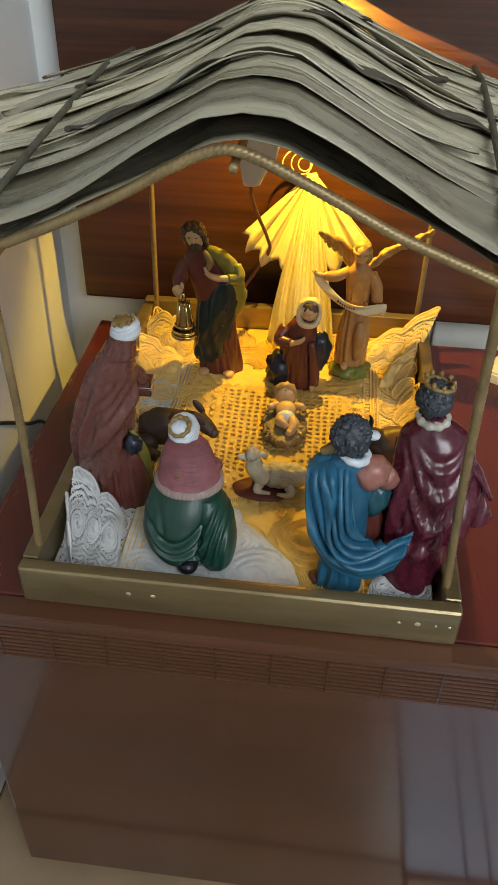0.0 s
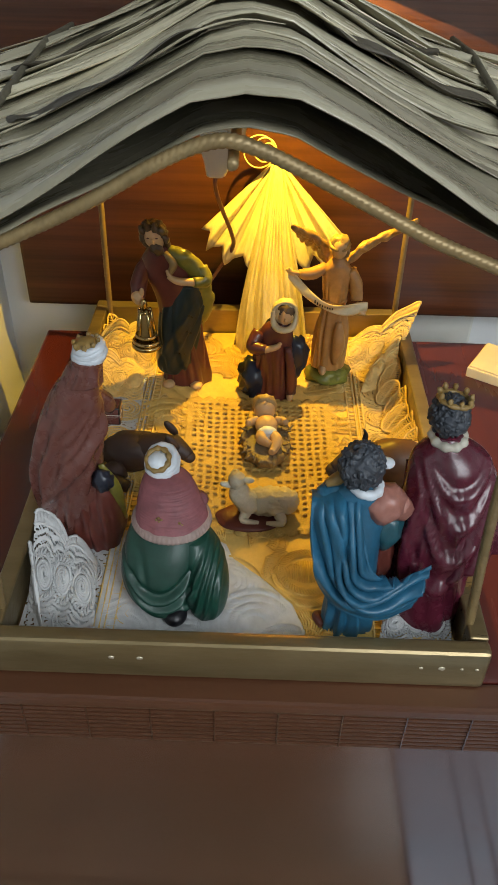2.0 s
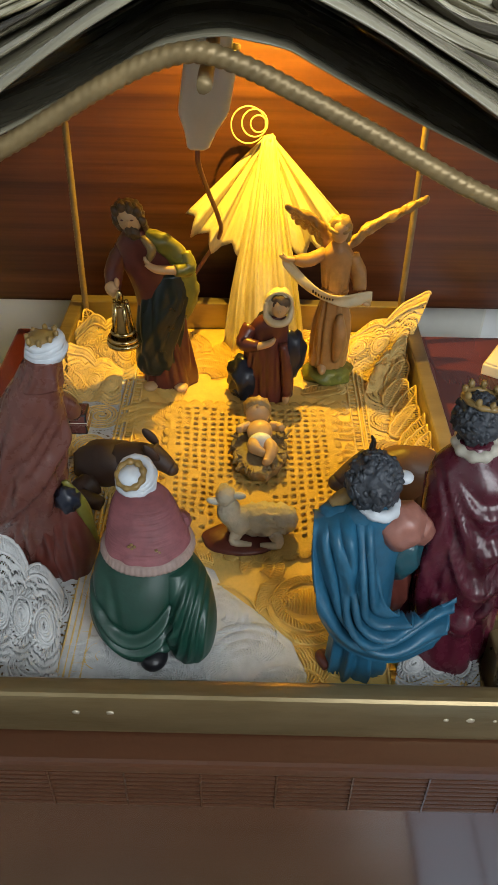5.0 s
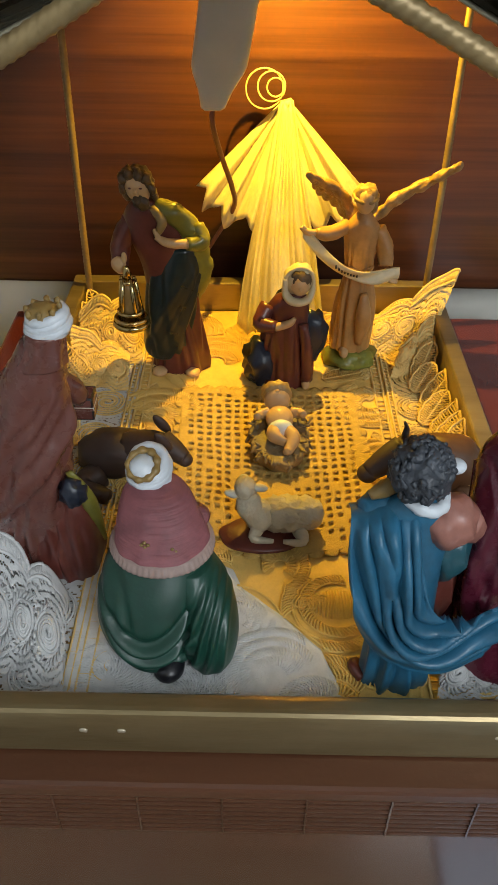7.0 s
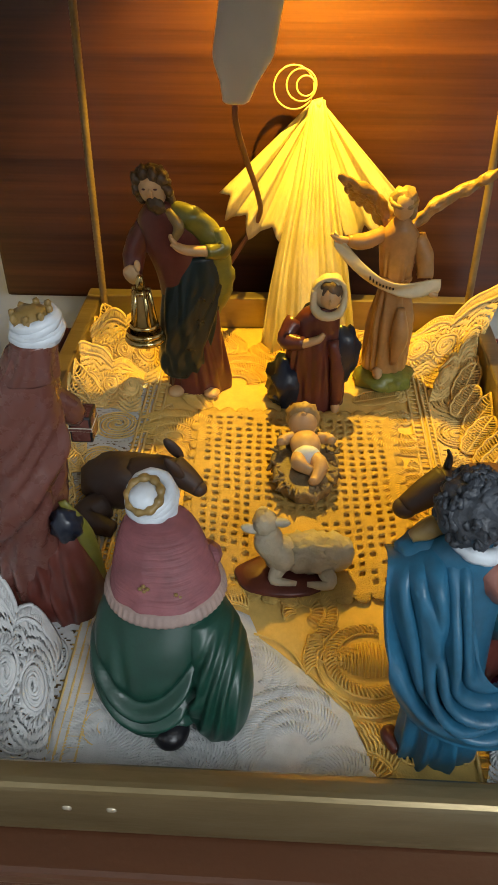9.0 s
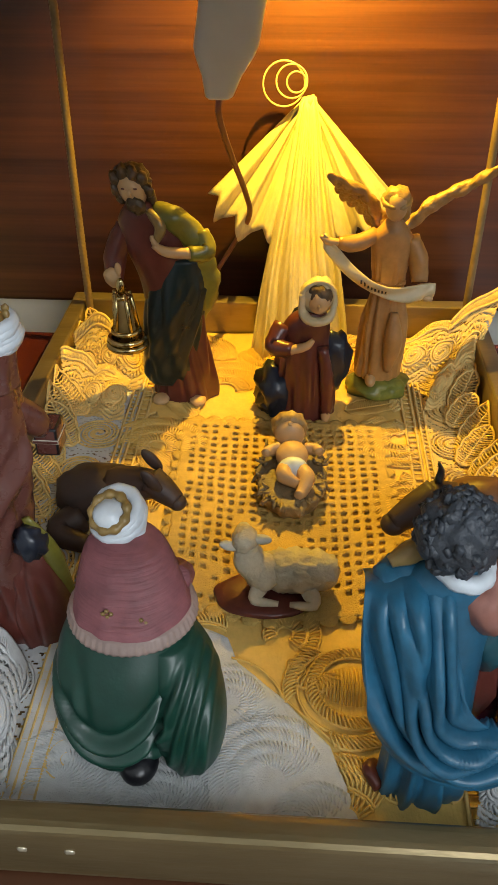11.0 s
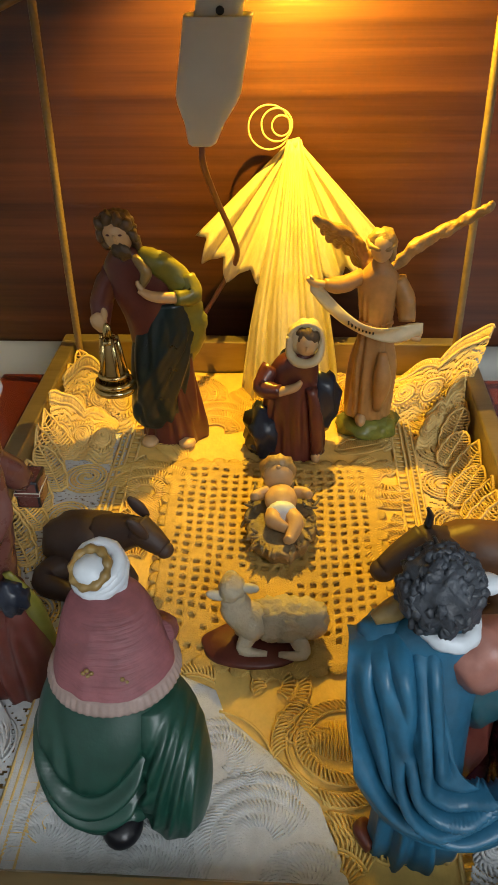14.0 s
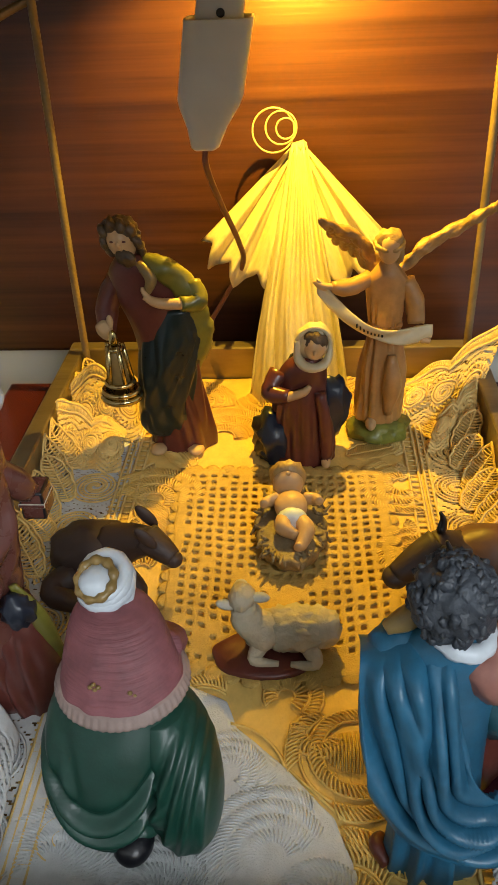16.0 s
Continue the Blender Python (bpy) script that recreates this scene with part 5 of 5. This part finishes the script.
    blob(bm, Hh + Vector((0, -0.0078, 0.0)), (0.0012, 0.0015, 0.0024), 3, sub=2)
    for x in (-0.008, 0.014):
        blob(bm, (x, -0.014, 0.004), (0.005, 0.006, 0.003), 3)
    # hanging lantern
    L = Vector((-0.0195, -0.020, 0.052))
    for z, R, r in ((0.0, 0.0088, 0.0016), (0.003, 0.0082, 0.0014), (0.007, 0.0062, 0.0013), (0.024, 0.0034, 0.0012)):
        ring_band(bm, L + Vector((0, 0, z)), R, r, 5, n=20, m=8)
    blob(bm, L + Vector((0, 0, 0.001)), (0.0082, 0.0082, 0.0026), 5)
    loft(bm, [(L.x, L.y, L.z + 0.006, 0.0050, 0.0050, 0), (L.x, L.y, L.z + 0.014, 0.0040, 0.0040, 0), (L.x, L.y, L.z + 0.024, 0.0026, 0.0026, 0)], 6, n=12, sub=2)
    for i in range(5):
        a = 6.283 * i / 5 + 0.3
        tube(bm, [(L.x + 0.0066 * math.cos(a), L.y + 0.0066 * math.sin(a), L.z + 0.003), (L.x + 0.0036 * math.cos(a), L.y + 0.0036 * math.sin(a), L.z + 0.026)], 0.0011, 5, 6, 2)
    blob(bm, L + Vector((0, 0, 0.028)), (0.0022, 0.0022, 0.0045), 5)
    tube(bm, [tuple(L + Vector((0, 0, 0.032))), (-0.025, -0.015, 0.088)], 0.0006, 5, 5, 2)
    for v in {v for f in bm.faces if f.material_index in (5, 6) for v in f.verts if v.co.z < 0.0845 and math.hypot(v.co.x - L.x, v.co.y - L.y) < 0.0115}:
        v.co = Vector((L.x - 0.003 + (v.co.x - L.x) * 1.15, L.y + (v.co.y - L.y) * 1.15, L.z - 0.004 + (v.co.z - L.z) * 1.32))
    for dx in (-0.0030, 0.0030):
        blob(bm, Hh + Vector((dx, -0.0066, 0.0018)), (0.0011, 0.0008, 0.0006), 0, sub=2)
    drape(bm, 0, 0.0020, 1.6, 3.0, 4.0, -0.01, 0.075)
    drape(bm, 1, 0.0018, 1.2, 9.0, 1.0, 0.012, 0.10)
    for v in bm.verts:
        up = max(0.0, v.co.z - 0.125)
        v.co.x = 1.10 * v.co.x - 0.18 * up
        v.co.y -= 0.06 * v.co.z
        v.co.z *= 1.04
    return figurine("elder_figurine", bm, mats, (-0.061, 0.309, 0.0012), "bowing bearded figurine in dark cloak holding a brass lantern")


def mother():
    bm = bmesh.new()
    mats = [P_brown, P_navy, P_veil, P_skin, P_brownhair]
    loft(bm, [(0.002, 0, 0, 0.020, 0.016, 0.05), (0.002, 0, 0.012, 0.019, 0.0155, 0.06), (0.001, 0, 0.035, 0.0165, 0.0135, 0.04), (0.001, 0, 0.054, 0.0155, 0.0115, 0.03), (0.003, -0.001, 0.066, 0.0125, 0.010, 0), (0.006, -0.003, 0.073, 0.006, 0.006, 0)], 0, k=4, ph=0.9, folds=drapery(9, 0.12, 41, 0, 0.055, 4))
    blob(bm, (-0.016, -0.002, 0.015), (0.0125, 0.0145, 0.0175), 1, 0.5, 2.5)
    blob(bm, (-0.020, -0.004, 0.006), (0.007, 0.008, 0.006), 1, 0.5, 2.5, seed=3)
    blob(bm, (0.0185, 0.005, 0.034), (0.0125, 0.0105, 0.021), 1, 0.3, 2.0)
    blob(bm, (0.002, 0.009, 0.038), (0.016, 0.008, 0.030), 1, 0.25, 2.5)
    tube(bm, [(0.012, -0.010, 0.052), (0.015, -0.014, 0.030), (0.016, -0.015, 0.008)], [0.0035, 0.004, 0.0035], 0, 10, 6, bumpy=0.3)
    tube(bm, [(-0.012, -0.002, 0.062), (-0.018, -0.009, 0.052), (-0.006, -0.0135, 0.052)], [0.0058, 0.0055, 0.0042], 0, bumpy=0.25)
    tube(bm, [(-0.008, -0.0140, 0.051), (0.002, -0.0150, 0.055), (0.006, -0.0145, 0.059)], [0.0030, 0.0026, 0.0014], 3)
    blob(bm, (0.016, -0.016, 0.006), (0.003, 0.003, 0.005), 3)
    Hh = Vector((0.0085, -0.0065, 0.0805))
    blob(bm, Hh, (0.0064, 0.0066, 0.0082), 3)
    blob(bm, Hh + Vector((0, 0.0016, 0.0030)), (0.0078, 0.0068, 0.0076), 4, 0.2, 3)
    blob(bm, Hh + Vector((-0.0005, 0.0050, 0.0015)), (0.0104, 0.0088, 0.0118), 2, 0.15, 2)
    tube(bm, [tuple(Hh + Vector(v)) for v in ((-0.0095, 0.001, 0.004), (-0.0095, -0.001, -0.007), (-0.003, -0.004, -0.0115), (0.006, -0.003, -0.0095), (0.0092, 0.001, -0.001), (0.0070, 0.0005, 0.0085), (0.000, 0.0005, 0.0118), (-0.007, 0.0005, 0.0090), (-0.0095, 0.001, 0.004))], [0.0018, 0.0026, 0.0030, 0.0026, 0.0016, 0.0013, 0.0013, 0.0013, 0.0018], 2, 10, 6, bumpy=0.3)
    blob(bm, Hh + Vector((0, -0.0066, -0.001)), (0.0010, 0.0013, 0.0018), 3, sub=2)
    drape(bm, 0, 0.0020, 1.5, 5.0, 3.0, -0.01, 0.06)
    return figurine("kneeling_woman_figurine", bm, mats, (0.021, 0.295, 0.0012), "kneeling woman figurine with cream veil and dark cloak")


def angel():
    bm = bmesh.new()
    mats = [P_tan, P_wing, P_fairhair, P_skin, P_veil, P_rock, P_black]
    blob(bm, (0.0, -0.003, 0.006), (0.0195, 0.0165, 0.0085), 5, 0.35, 2)
    blob(bm, (0.006, -0.010, 0.006), (0.011, 0.009, 0.007), 5, 0.35, 2, seed=4)
    loft(bm, [(-0.001, 0, 0.013, 0.0150, 0.012, 0.05), (-0.001, 0, 0.022, 0.0145, 0.012, 0.07), (0, 0, 0.05, 0.0130, 0.0112, 0.05), (0, 0, 0.076, 0.0095, 0.0085, 0.03), (0, 0, 0.092, 0.0112, 0.0092, 0.02), (0, 0, 0.106, 0.0125, 0.0090, 0), (0, -0.001, 0.113, 0.0085, 0.0075, 0), (0.0, -0.001, 0.119, 0.0042, 0.0042, 0)], 0, k=4, ph=0.3, folds=drapery(10, 0.15, 51, 0.01, 0.075, 2))
    tube(bm, [(0.005, -0.011, 0.062), (0.006, -0.0130, 0.042), (0.005, -0.012, 0.022)], [0.002, 0.0048, 0.002], 0)
    blob(bm, (-0.006, -0.013, 0.0145), (0.0035, 0.006, 0.004), 3)
    ring_band(bm, (0, -0.0005, 0.0800), 0.0094, 0.0011, 0, flat=0.9)
    blob(bm, (0.0, -0.003, 0.1265), (0.0064, 0.0070, 0.0088), 3)
    blob(bm, (0.0, 0.0005, 0.1298), (0.0080, 0.0082, 0.0074), 2, 0.25, 3.5)
    ring_band(bm, (0, -0.001, 0.1290), 0.0076, 0.0016, 2, (12, 0, 0), wob=0.25)
    blob(bm, (0.006, 0.002, 0.122), (0.0030, 0.0045, 0.0060), 2, 0.4, 3)

    def wing(sx, tipx, tipz, low, mid, tilt):
        # a ridged leading edge with short overlapping feathers hanging behind it
        lead = spline([(sx * 0.004, 0.0085, 0.106), (tipx * 0.40, 0.011, mid), (tipx * 0.75, 0.008, 0.45 * mid + 0.55 * tipz), (tipx, 0.002, tipz)], 12)

        def fn(u, v):
            p = [np.interp(u * (len(lead) - 1), range(len(lead)), lead[:, n]) for n in range(3)]
            drop = v * low * math.sin(math.pi * (0.16 + 0.80 * u)) * (1 + 0.16 * abs(math.sin(u * 22)))
            return p[0] + sx * 0.25 * drop, p[1] + tilt * drop + 0.0012 * math.sin(u * 44 + 2 * v) * v, p[2] - drop

        sheet(bm, fn, 64, 16, 1, 0.0018)
        tube(bm, [fn(k / 10, 0.0) for k in range(11)], [0.0030, 0.0034, 0.0036, 0.0036, 0.0034, 0.0032, 0.0030, 0.0028, 0.0026, 0.0022, 0.0012], 1, 12, 7, bumpy=0.8)
        for k in range(16):
            p = Vector(fn((k + 0.5) / 16, 0.28))
            blob(bm, p + Vector((0, -0.0012, 0)), (0.0028, 0.0012, 0.0042), 1, 0.3, 2, (0, sx * 35, 0), 2, k)

    wing(-1, -0.038, 0.142, 0.012, 0.126, 0.9)
    wing(1, 0.060, 0.150, 0.010, 0.124, 2.0)
    tube(bm, [(-0.010, 0, 0.108), (-0.022, -0.006, 0.105), (-0.033, -0.010, 0.107)], [0.0048, 0.0054, 0.0038], 0, bumpy=0.25)
    tube(bm, [(-0.030, -0.009, 0.1065), (-0.038, -0.0115, 0.1080), (-0.043, -0.012, 0.1115)], [0.0024, 0.0024, 0.0012], 3)
    tube(bm, [(0.011, 0, 0.107), (0.0165, -0.002, 0.094), (0.018, -0.006, 0.081)], [0.0050, 0.0056, 0.0052], 0, bumpy=0.25)
    tube(bm, [(0.018, -0.008, 0.080), (0.021, -0.013, 0.075), (0.026, -0.013, 0.073)], [0.0025, 0.0024, 0.0016], 3)

    def banner(u, v):
        x = -0.041 + 0.068 * u
        z = 0.1085 - 0.052 * u + 0.022 * u * u - 0.013 * math.sin(math.pi * min(u * 1.05, 1)) * 0.55 - (v - 0.5) * 0.0095
        return x, -0.0125 - 0.0065 * math.sin(math.pi * u) + 0.0020 * math.sin(v * 4 + u * 9) + 0.002 * v, z

    sheet(bm, banner, 40, 8, 4, 0.0012)
    for i in range(8):
        p = banner(0.34 + 0.032 * i, 0.5)
        box(bm, (p[0] - 0.0005, p[1] - 0.0012, p[2] - 0.0013), (p[0] + 0.0005, p[1] - 0.0004, p[2] + 0.0013), 6)
    drape(bm, 0, 0.0022, 1.6, 4.0, 6.0, 0.004, 0.10)
    return figurine("angel_figurine", bm, mats, (0.072, 0.322, 0.0012), "tan robed angel figurine with spread wings holding a cream ribbon")


def infant():
    bm = bmesh.new()
    mats = [P_straw, P_skin, P_fairhair, P_white]
    loft(bm, [(0, 0, 0.0, 0.016, 0.036, 0.05), (0, 0, 0.005, 0.0195, 0.041, 0.1), (0, 0, 0.011, 0.0205, 0.043, 0.1), (0, 0, 0.0125, 0.017, 0.037, 0.08)], 0, k=13, n=64)
    sr = random.Random(6)
    for i in range(120):
        a = sr.uniform(0, 6.283)
        r = sr.uniform(0.75, 1.05)
        p = Vector((0.0195 * r * math.cos(a), 0.041 * r * math.sin(a), 0.012))
        q = p + Vector((math.cos(a) * sr.uniform(-0.002, 0.006), math.sin(a) * 0.005 + sr.uniform(-0.006, 0.006), sr.uniform(-0.005, 0.004)))
        tube(bm, [tuple(p), tuple(q)], [0.0013, 0.0007], 0, 5, 2)
    blob(bm, (0.0, 0.010, 0.0185), (0.0098, 0.014, 0.0075), 1, 0.05)
    blob(bm, (0.001, -0.005, 0.0175), (0.0095, 0.0095, 0.0078), 3, 0.1)
    blob(bm, (-0.002, 0.030, 0.0225), (0.0092, 0.0098, 0.0092), 1)
    blob(bm, (-0.002, 0.0350, 0.0245), (0.0108, 0.0088, 0.0100), 2, 0.2, 3)
    blob(bm, (-0.002, 0.0265, 0.0312), (0.0014, 0.0018, 0.0014), 1, sub=2)
    tube(bm, [(-0.008, 0.018, 0.019), (-0.014, 0.014, 0.019), (-0.016, 0.008, 0.021)], [0.004, 0.0036, 0.0026], 1)
    tube(bm, [(0.008, 0.018, 0.019), (0.014, 0.016, 0.020), (0.0165, 0.010, 0.022)], [0.004, 0.0036, 0.0026], 1)
    tube(bm, [(-0.004, -0.006, 0.018), (-0.004, -0.017, 0.020), (0.004, -0.023, 0.018)], [0.0052, 0.0048, 0.003], 1)
    tube(bm, [(0.005, -0.006, 0.018), (0.009, -0.017, 0.019), (0.006, -0.030, 0.016), (0.004, -0.035, 0.017)], [0.0054, 0.005, 0.0036, 0.0026], 1)
    for v in bm.verts:
        v.co.z += max(0.0, v.co.y + 0.02) * 0.10 * (v.co.z > 0.009)
        v.co.y *= 0.62
        v.co.x *= 0.92
    return figurine("infant_figurine", bm, mats, (0.0168, 0.2080, 0.0030), "infant figurine lying on a straw crib", "figurine")


def lamb():
    bm = bmesh.new()
    mats = [P_wool, P_brown, P_ivory]
    loft(bm, [(-0.006, -0.004, 0, 0.026, 0.016, 0.05), (-0.006, -0.004, 0.003, 0.0255, 0.0155, 0.05), (-0.006, -0.004, 0.0045, 0.021, 0.013, 0)], 1, k=5)
    blob(bm, (0.010, 0.003, 0.014), (0.021, 0.0115, 0.0115), 0, 0.3, 9, sub=4)
    blob(bm, (0.022, 0.003, 0.015), (0.0105, 0.0105, 0.0105), 0, 0.3, 5, seed=2)
    tube(bm, [(-0.004, 0.001, 0.012), (-0.012, 0, 0.022), (-0.015, 0.001, 0.031)], [0.0105, 0.0085, 0.0065], 0, 14, 6, bumpy=0.3)
    blob(bm, (-0.016, 0.004, 0.0345), (0.0065, 0.0085, 0.0065), 0, 0.2, 4)
    blob(bm, (-0.017, 0.011, 0.033), (0.0042, 0.0055, 0.0042), 2, 0.1)
    blob(bm, (-0.0235, 0.001, 0.032), (0.0058, 0.0028, 0.0026), 2, rot=(0, 25, 15))
    blob(bm, (-0.0075, 0.004, 0.0345), (0.0055, 0.0028, 0.0026), 2, rot=(0, -5, -10))
    tube(bm, [(-0.008, -0.006, 0.010), (-0.010, -0.011, 0.006), (0.002, -0.012, 0.004)], [0.0046, 0.0030, 0.0019], 0, 10, 5, bumpy=0.2)
    tube(bm, [(0.018, -0.006, 0.009), (0.020, -0.012, 0.005), (0.008, -0.012, 0.004)], [0.0048, 0.0031, 0.0019], 0, 10, 5, bumpy=0.2)
    for v in bm.verts:
        v.co *= 0.92
    return figurine("lamb_figurine", bm, mats, (0.0105, 0.133, 0.0030), "cream lamb figurine lying on a brown base")


def donkey():
    bm = bmesh.new()
    mats = [P_donkey, P_black]
    blob(bm, (-0.006, 0.002, 0.016), (0.023, 0.017, 0.0155), 0, 0.15, 2)
    tube(bm, [(0.006, 0.0, 0.020), (0.018, -0.004, 0.027), (0.027, -0.008, 0.031)], [0.0125, 0.0095, 0.0072], 0, 12, 6)
    tube(bm, [(0.025, -0.007, 0.0325), (0.033, -0.011, 0.0285), (0.039, -0.014, 0.0250)], [0.0080, 0.0066, 0.0048], 0, 12, 6)
    blob(bm, (0.0392, -0.0142, 0.0246), (0.0047, 0.0047, 0.0043), 0)
    for dx, dy in ((0.0245, 0.002), (0.027, -0.015)):
        blob(bm, (dx, dy, 0.0385), (0.0034, 0.0022, 0.0080), 0, rot=(0, -35, 0))
    tube(bm, [(0.012, -0.012, 0.010), (0.020, -0.020, 0.006), (0.008, -0.024, 0.004)], [0.007, 0.0055, 0.004], 0)
    tube(bm, [(-0.014, -0.012, 0.010), (-0.022, -0.022, 0.008), (-0.006, -0.028, 0.005)], [0.009, 0.0075, 0.0045], 0)
    return figurine("donkey_figurine", bm, mats, (-0.080, 0.184, 0.0018), "dark brown donkey figurine lying on the lace")


def ox():
    bm = bmesh.new()
    mats = [P_ox, P_donkey, P_black, P_ivory]
    blob(bm, (0.010, 0.002, 0.021), (0.026, 0.018, 0.021), 0, 0.12, 2)
    blob(bm, (0.016, 0.004, 0.012), (0.022, 0.019, 0.012), 0, 0.1, 2)
    tube(bm, [(-0.006, 0, 0.024), (-0.016, -0.004, 0.028), (-0.022, -0.006, 0.030)], [0.0145, 0.0115, 0.0085], 1, 12, 6)
    tube(bm, [(-0.018, -0.006, 0.034), (-0.028, -0.010, 0.028), (-0.038, -0.014, 0.022)], [0.0085, 0.0078, 0.0056], 1, 12, 6)
    blob(bm, (-0.038, -0.014, 0.0215), (0.0062, 0.0062, 0.0052), 1)
    for dy in (-0.013, 0.003):
        tube(bm, [(-0.017, dy * 0.8 - 0.003, 0.038), (-0.016, dy * 1.3 - 0.003, 0.044), (-0.018, dy * 1.2 - 0.003, 0.048)], [0.0024, 0.0020, 0.0009], 2)
        blob(bm, (-0.012, dy * 1.5 - 0.002, 0.034), (0.0055, 0.0035, 0.003), 1)
    tube(bm, [(-0.008, -0.012, 0.012), (-0.018, -0.020, 0.007), (-0.004, -0.024, 0.004)], [0.0085, 0.006, 0.004], 1)
    tube(bm, [(0.022, -0.012, 0.010), (0.020, -0.022, 0.007), (0.006, -0.026, 0.005)], [0.009, 0.007, 0.0045], 0)
    for v in bm.verts:
        v.co.z += 0.010 * min(max((-v.co.x - 0.006) / 0.012, 0.0), 1.0) * (v.co.z > 0.016)
        v.co.y -= 0.006 * min(max((-v.co.x - 0.006) / 0.012, 0.0), 1.0)
    return figurine("ox_figurine", bm, mats, (0.104, 0.172, 0.0022), "brown ox figurine with dark horns lying on the lace")


for make in (king_green, king_blue, king_maroon, king_rose, elder, mother, angel, infant, lamb, donkey, ox):
    make()

# ---- pleated straw ornament leaning behind the figurines ----
star = thing("straw_ornament", "pale pleated palm-straw cone ornament with curled top leaning on the headboard", "ornament", (0.020, 0.365, 0.0016))
APEX = Vector((0.0, 0.052, 0.163))


def tri_wave(k):
    return 2 * abs(2 * (k % 1) - 1) - 1


def fan_fn(u, v):
    # cape: a pleated sector hanging behind the skirt
    a = radians(-47 + 92 * u)
    r = 0.006 + v * (0.085 + 0.0075 * tri_wave(u * 7 + 0.2 + 0.25 * math.sin(7 * u)) * v ** 3 + 0.004 * math.sin(u * 9))
    y = -0.30 * r * math.cos(a) + 0.004 + (0.0052 * tri_wave(u * 7 + 0.25 * math.sin(7 * u)) + 0.0008 * tri_wave(u * 19)) * (0.15 + v) - 0.004 * math.sin(math.pi * u)
    return APEX.x + r * math.sin(a), APEX.y + y, APEX.z - r * math.cos(a)


bm = bmesh.new()
sheet(bm, fan_fn, 132, 14, 0, 0.0007)
part("cape", bm, M_straw, star, "short pleated straw cape with scalloped edge")


def skirt_fn(u, v):
    s = 2 * u - 1
    w = 0.0045 + 0.0315 * v ** 0.95
    y = APEX.y * (1 - v) - 0.004 - 0.012 * (1 - s * s) * v ** 0.7 + (0.0014 + 0.0040 * v) * tri_wave(u * 3.6 + 0.3 * math.sin(6 * u) + 0.1 * math.sin(5 * v)) + 0.0007 * tri_wave(u * 13)
    return s * w + 0.0015 * math.sin(7 * v + 3 * u) * v, y, APEX.z * (1 - v) + 0.0012 * tri_wave(u * 7.5) * v


bm = bmesh.new()
sheet(bm, skirt_fn, 114, 20, 0, 0.0008)
part("skirt", bm, M_straw, star, "long pleated straw skirt")
for R, dx, dz, ry in ((0.0135, -0.0165, 0.0075, 8), (0.0100, -0.0115, 0.0090, 0), (0.0062, -0.0085, 0.0085, -6)):
    bm = bmesh.new()
    ring_band(bm, APEX + Vector((dx, -0.003, dz)), R, 0.0006, 0, (78, ry, 0), n=40, m=6, flat=2.6)
    part("curl", bm, M_straw, star, "thin curled straw loop")
bm = bmesh.new()
tube(bm, [tuple(APEX + Vector((-0.004, -0.003, -0.004))), tuple(APEX + Vector((0.004, -0.003, -0.002)))], 0.0035, 0, 10)
part("binding", bm, M_straw, star)
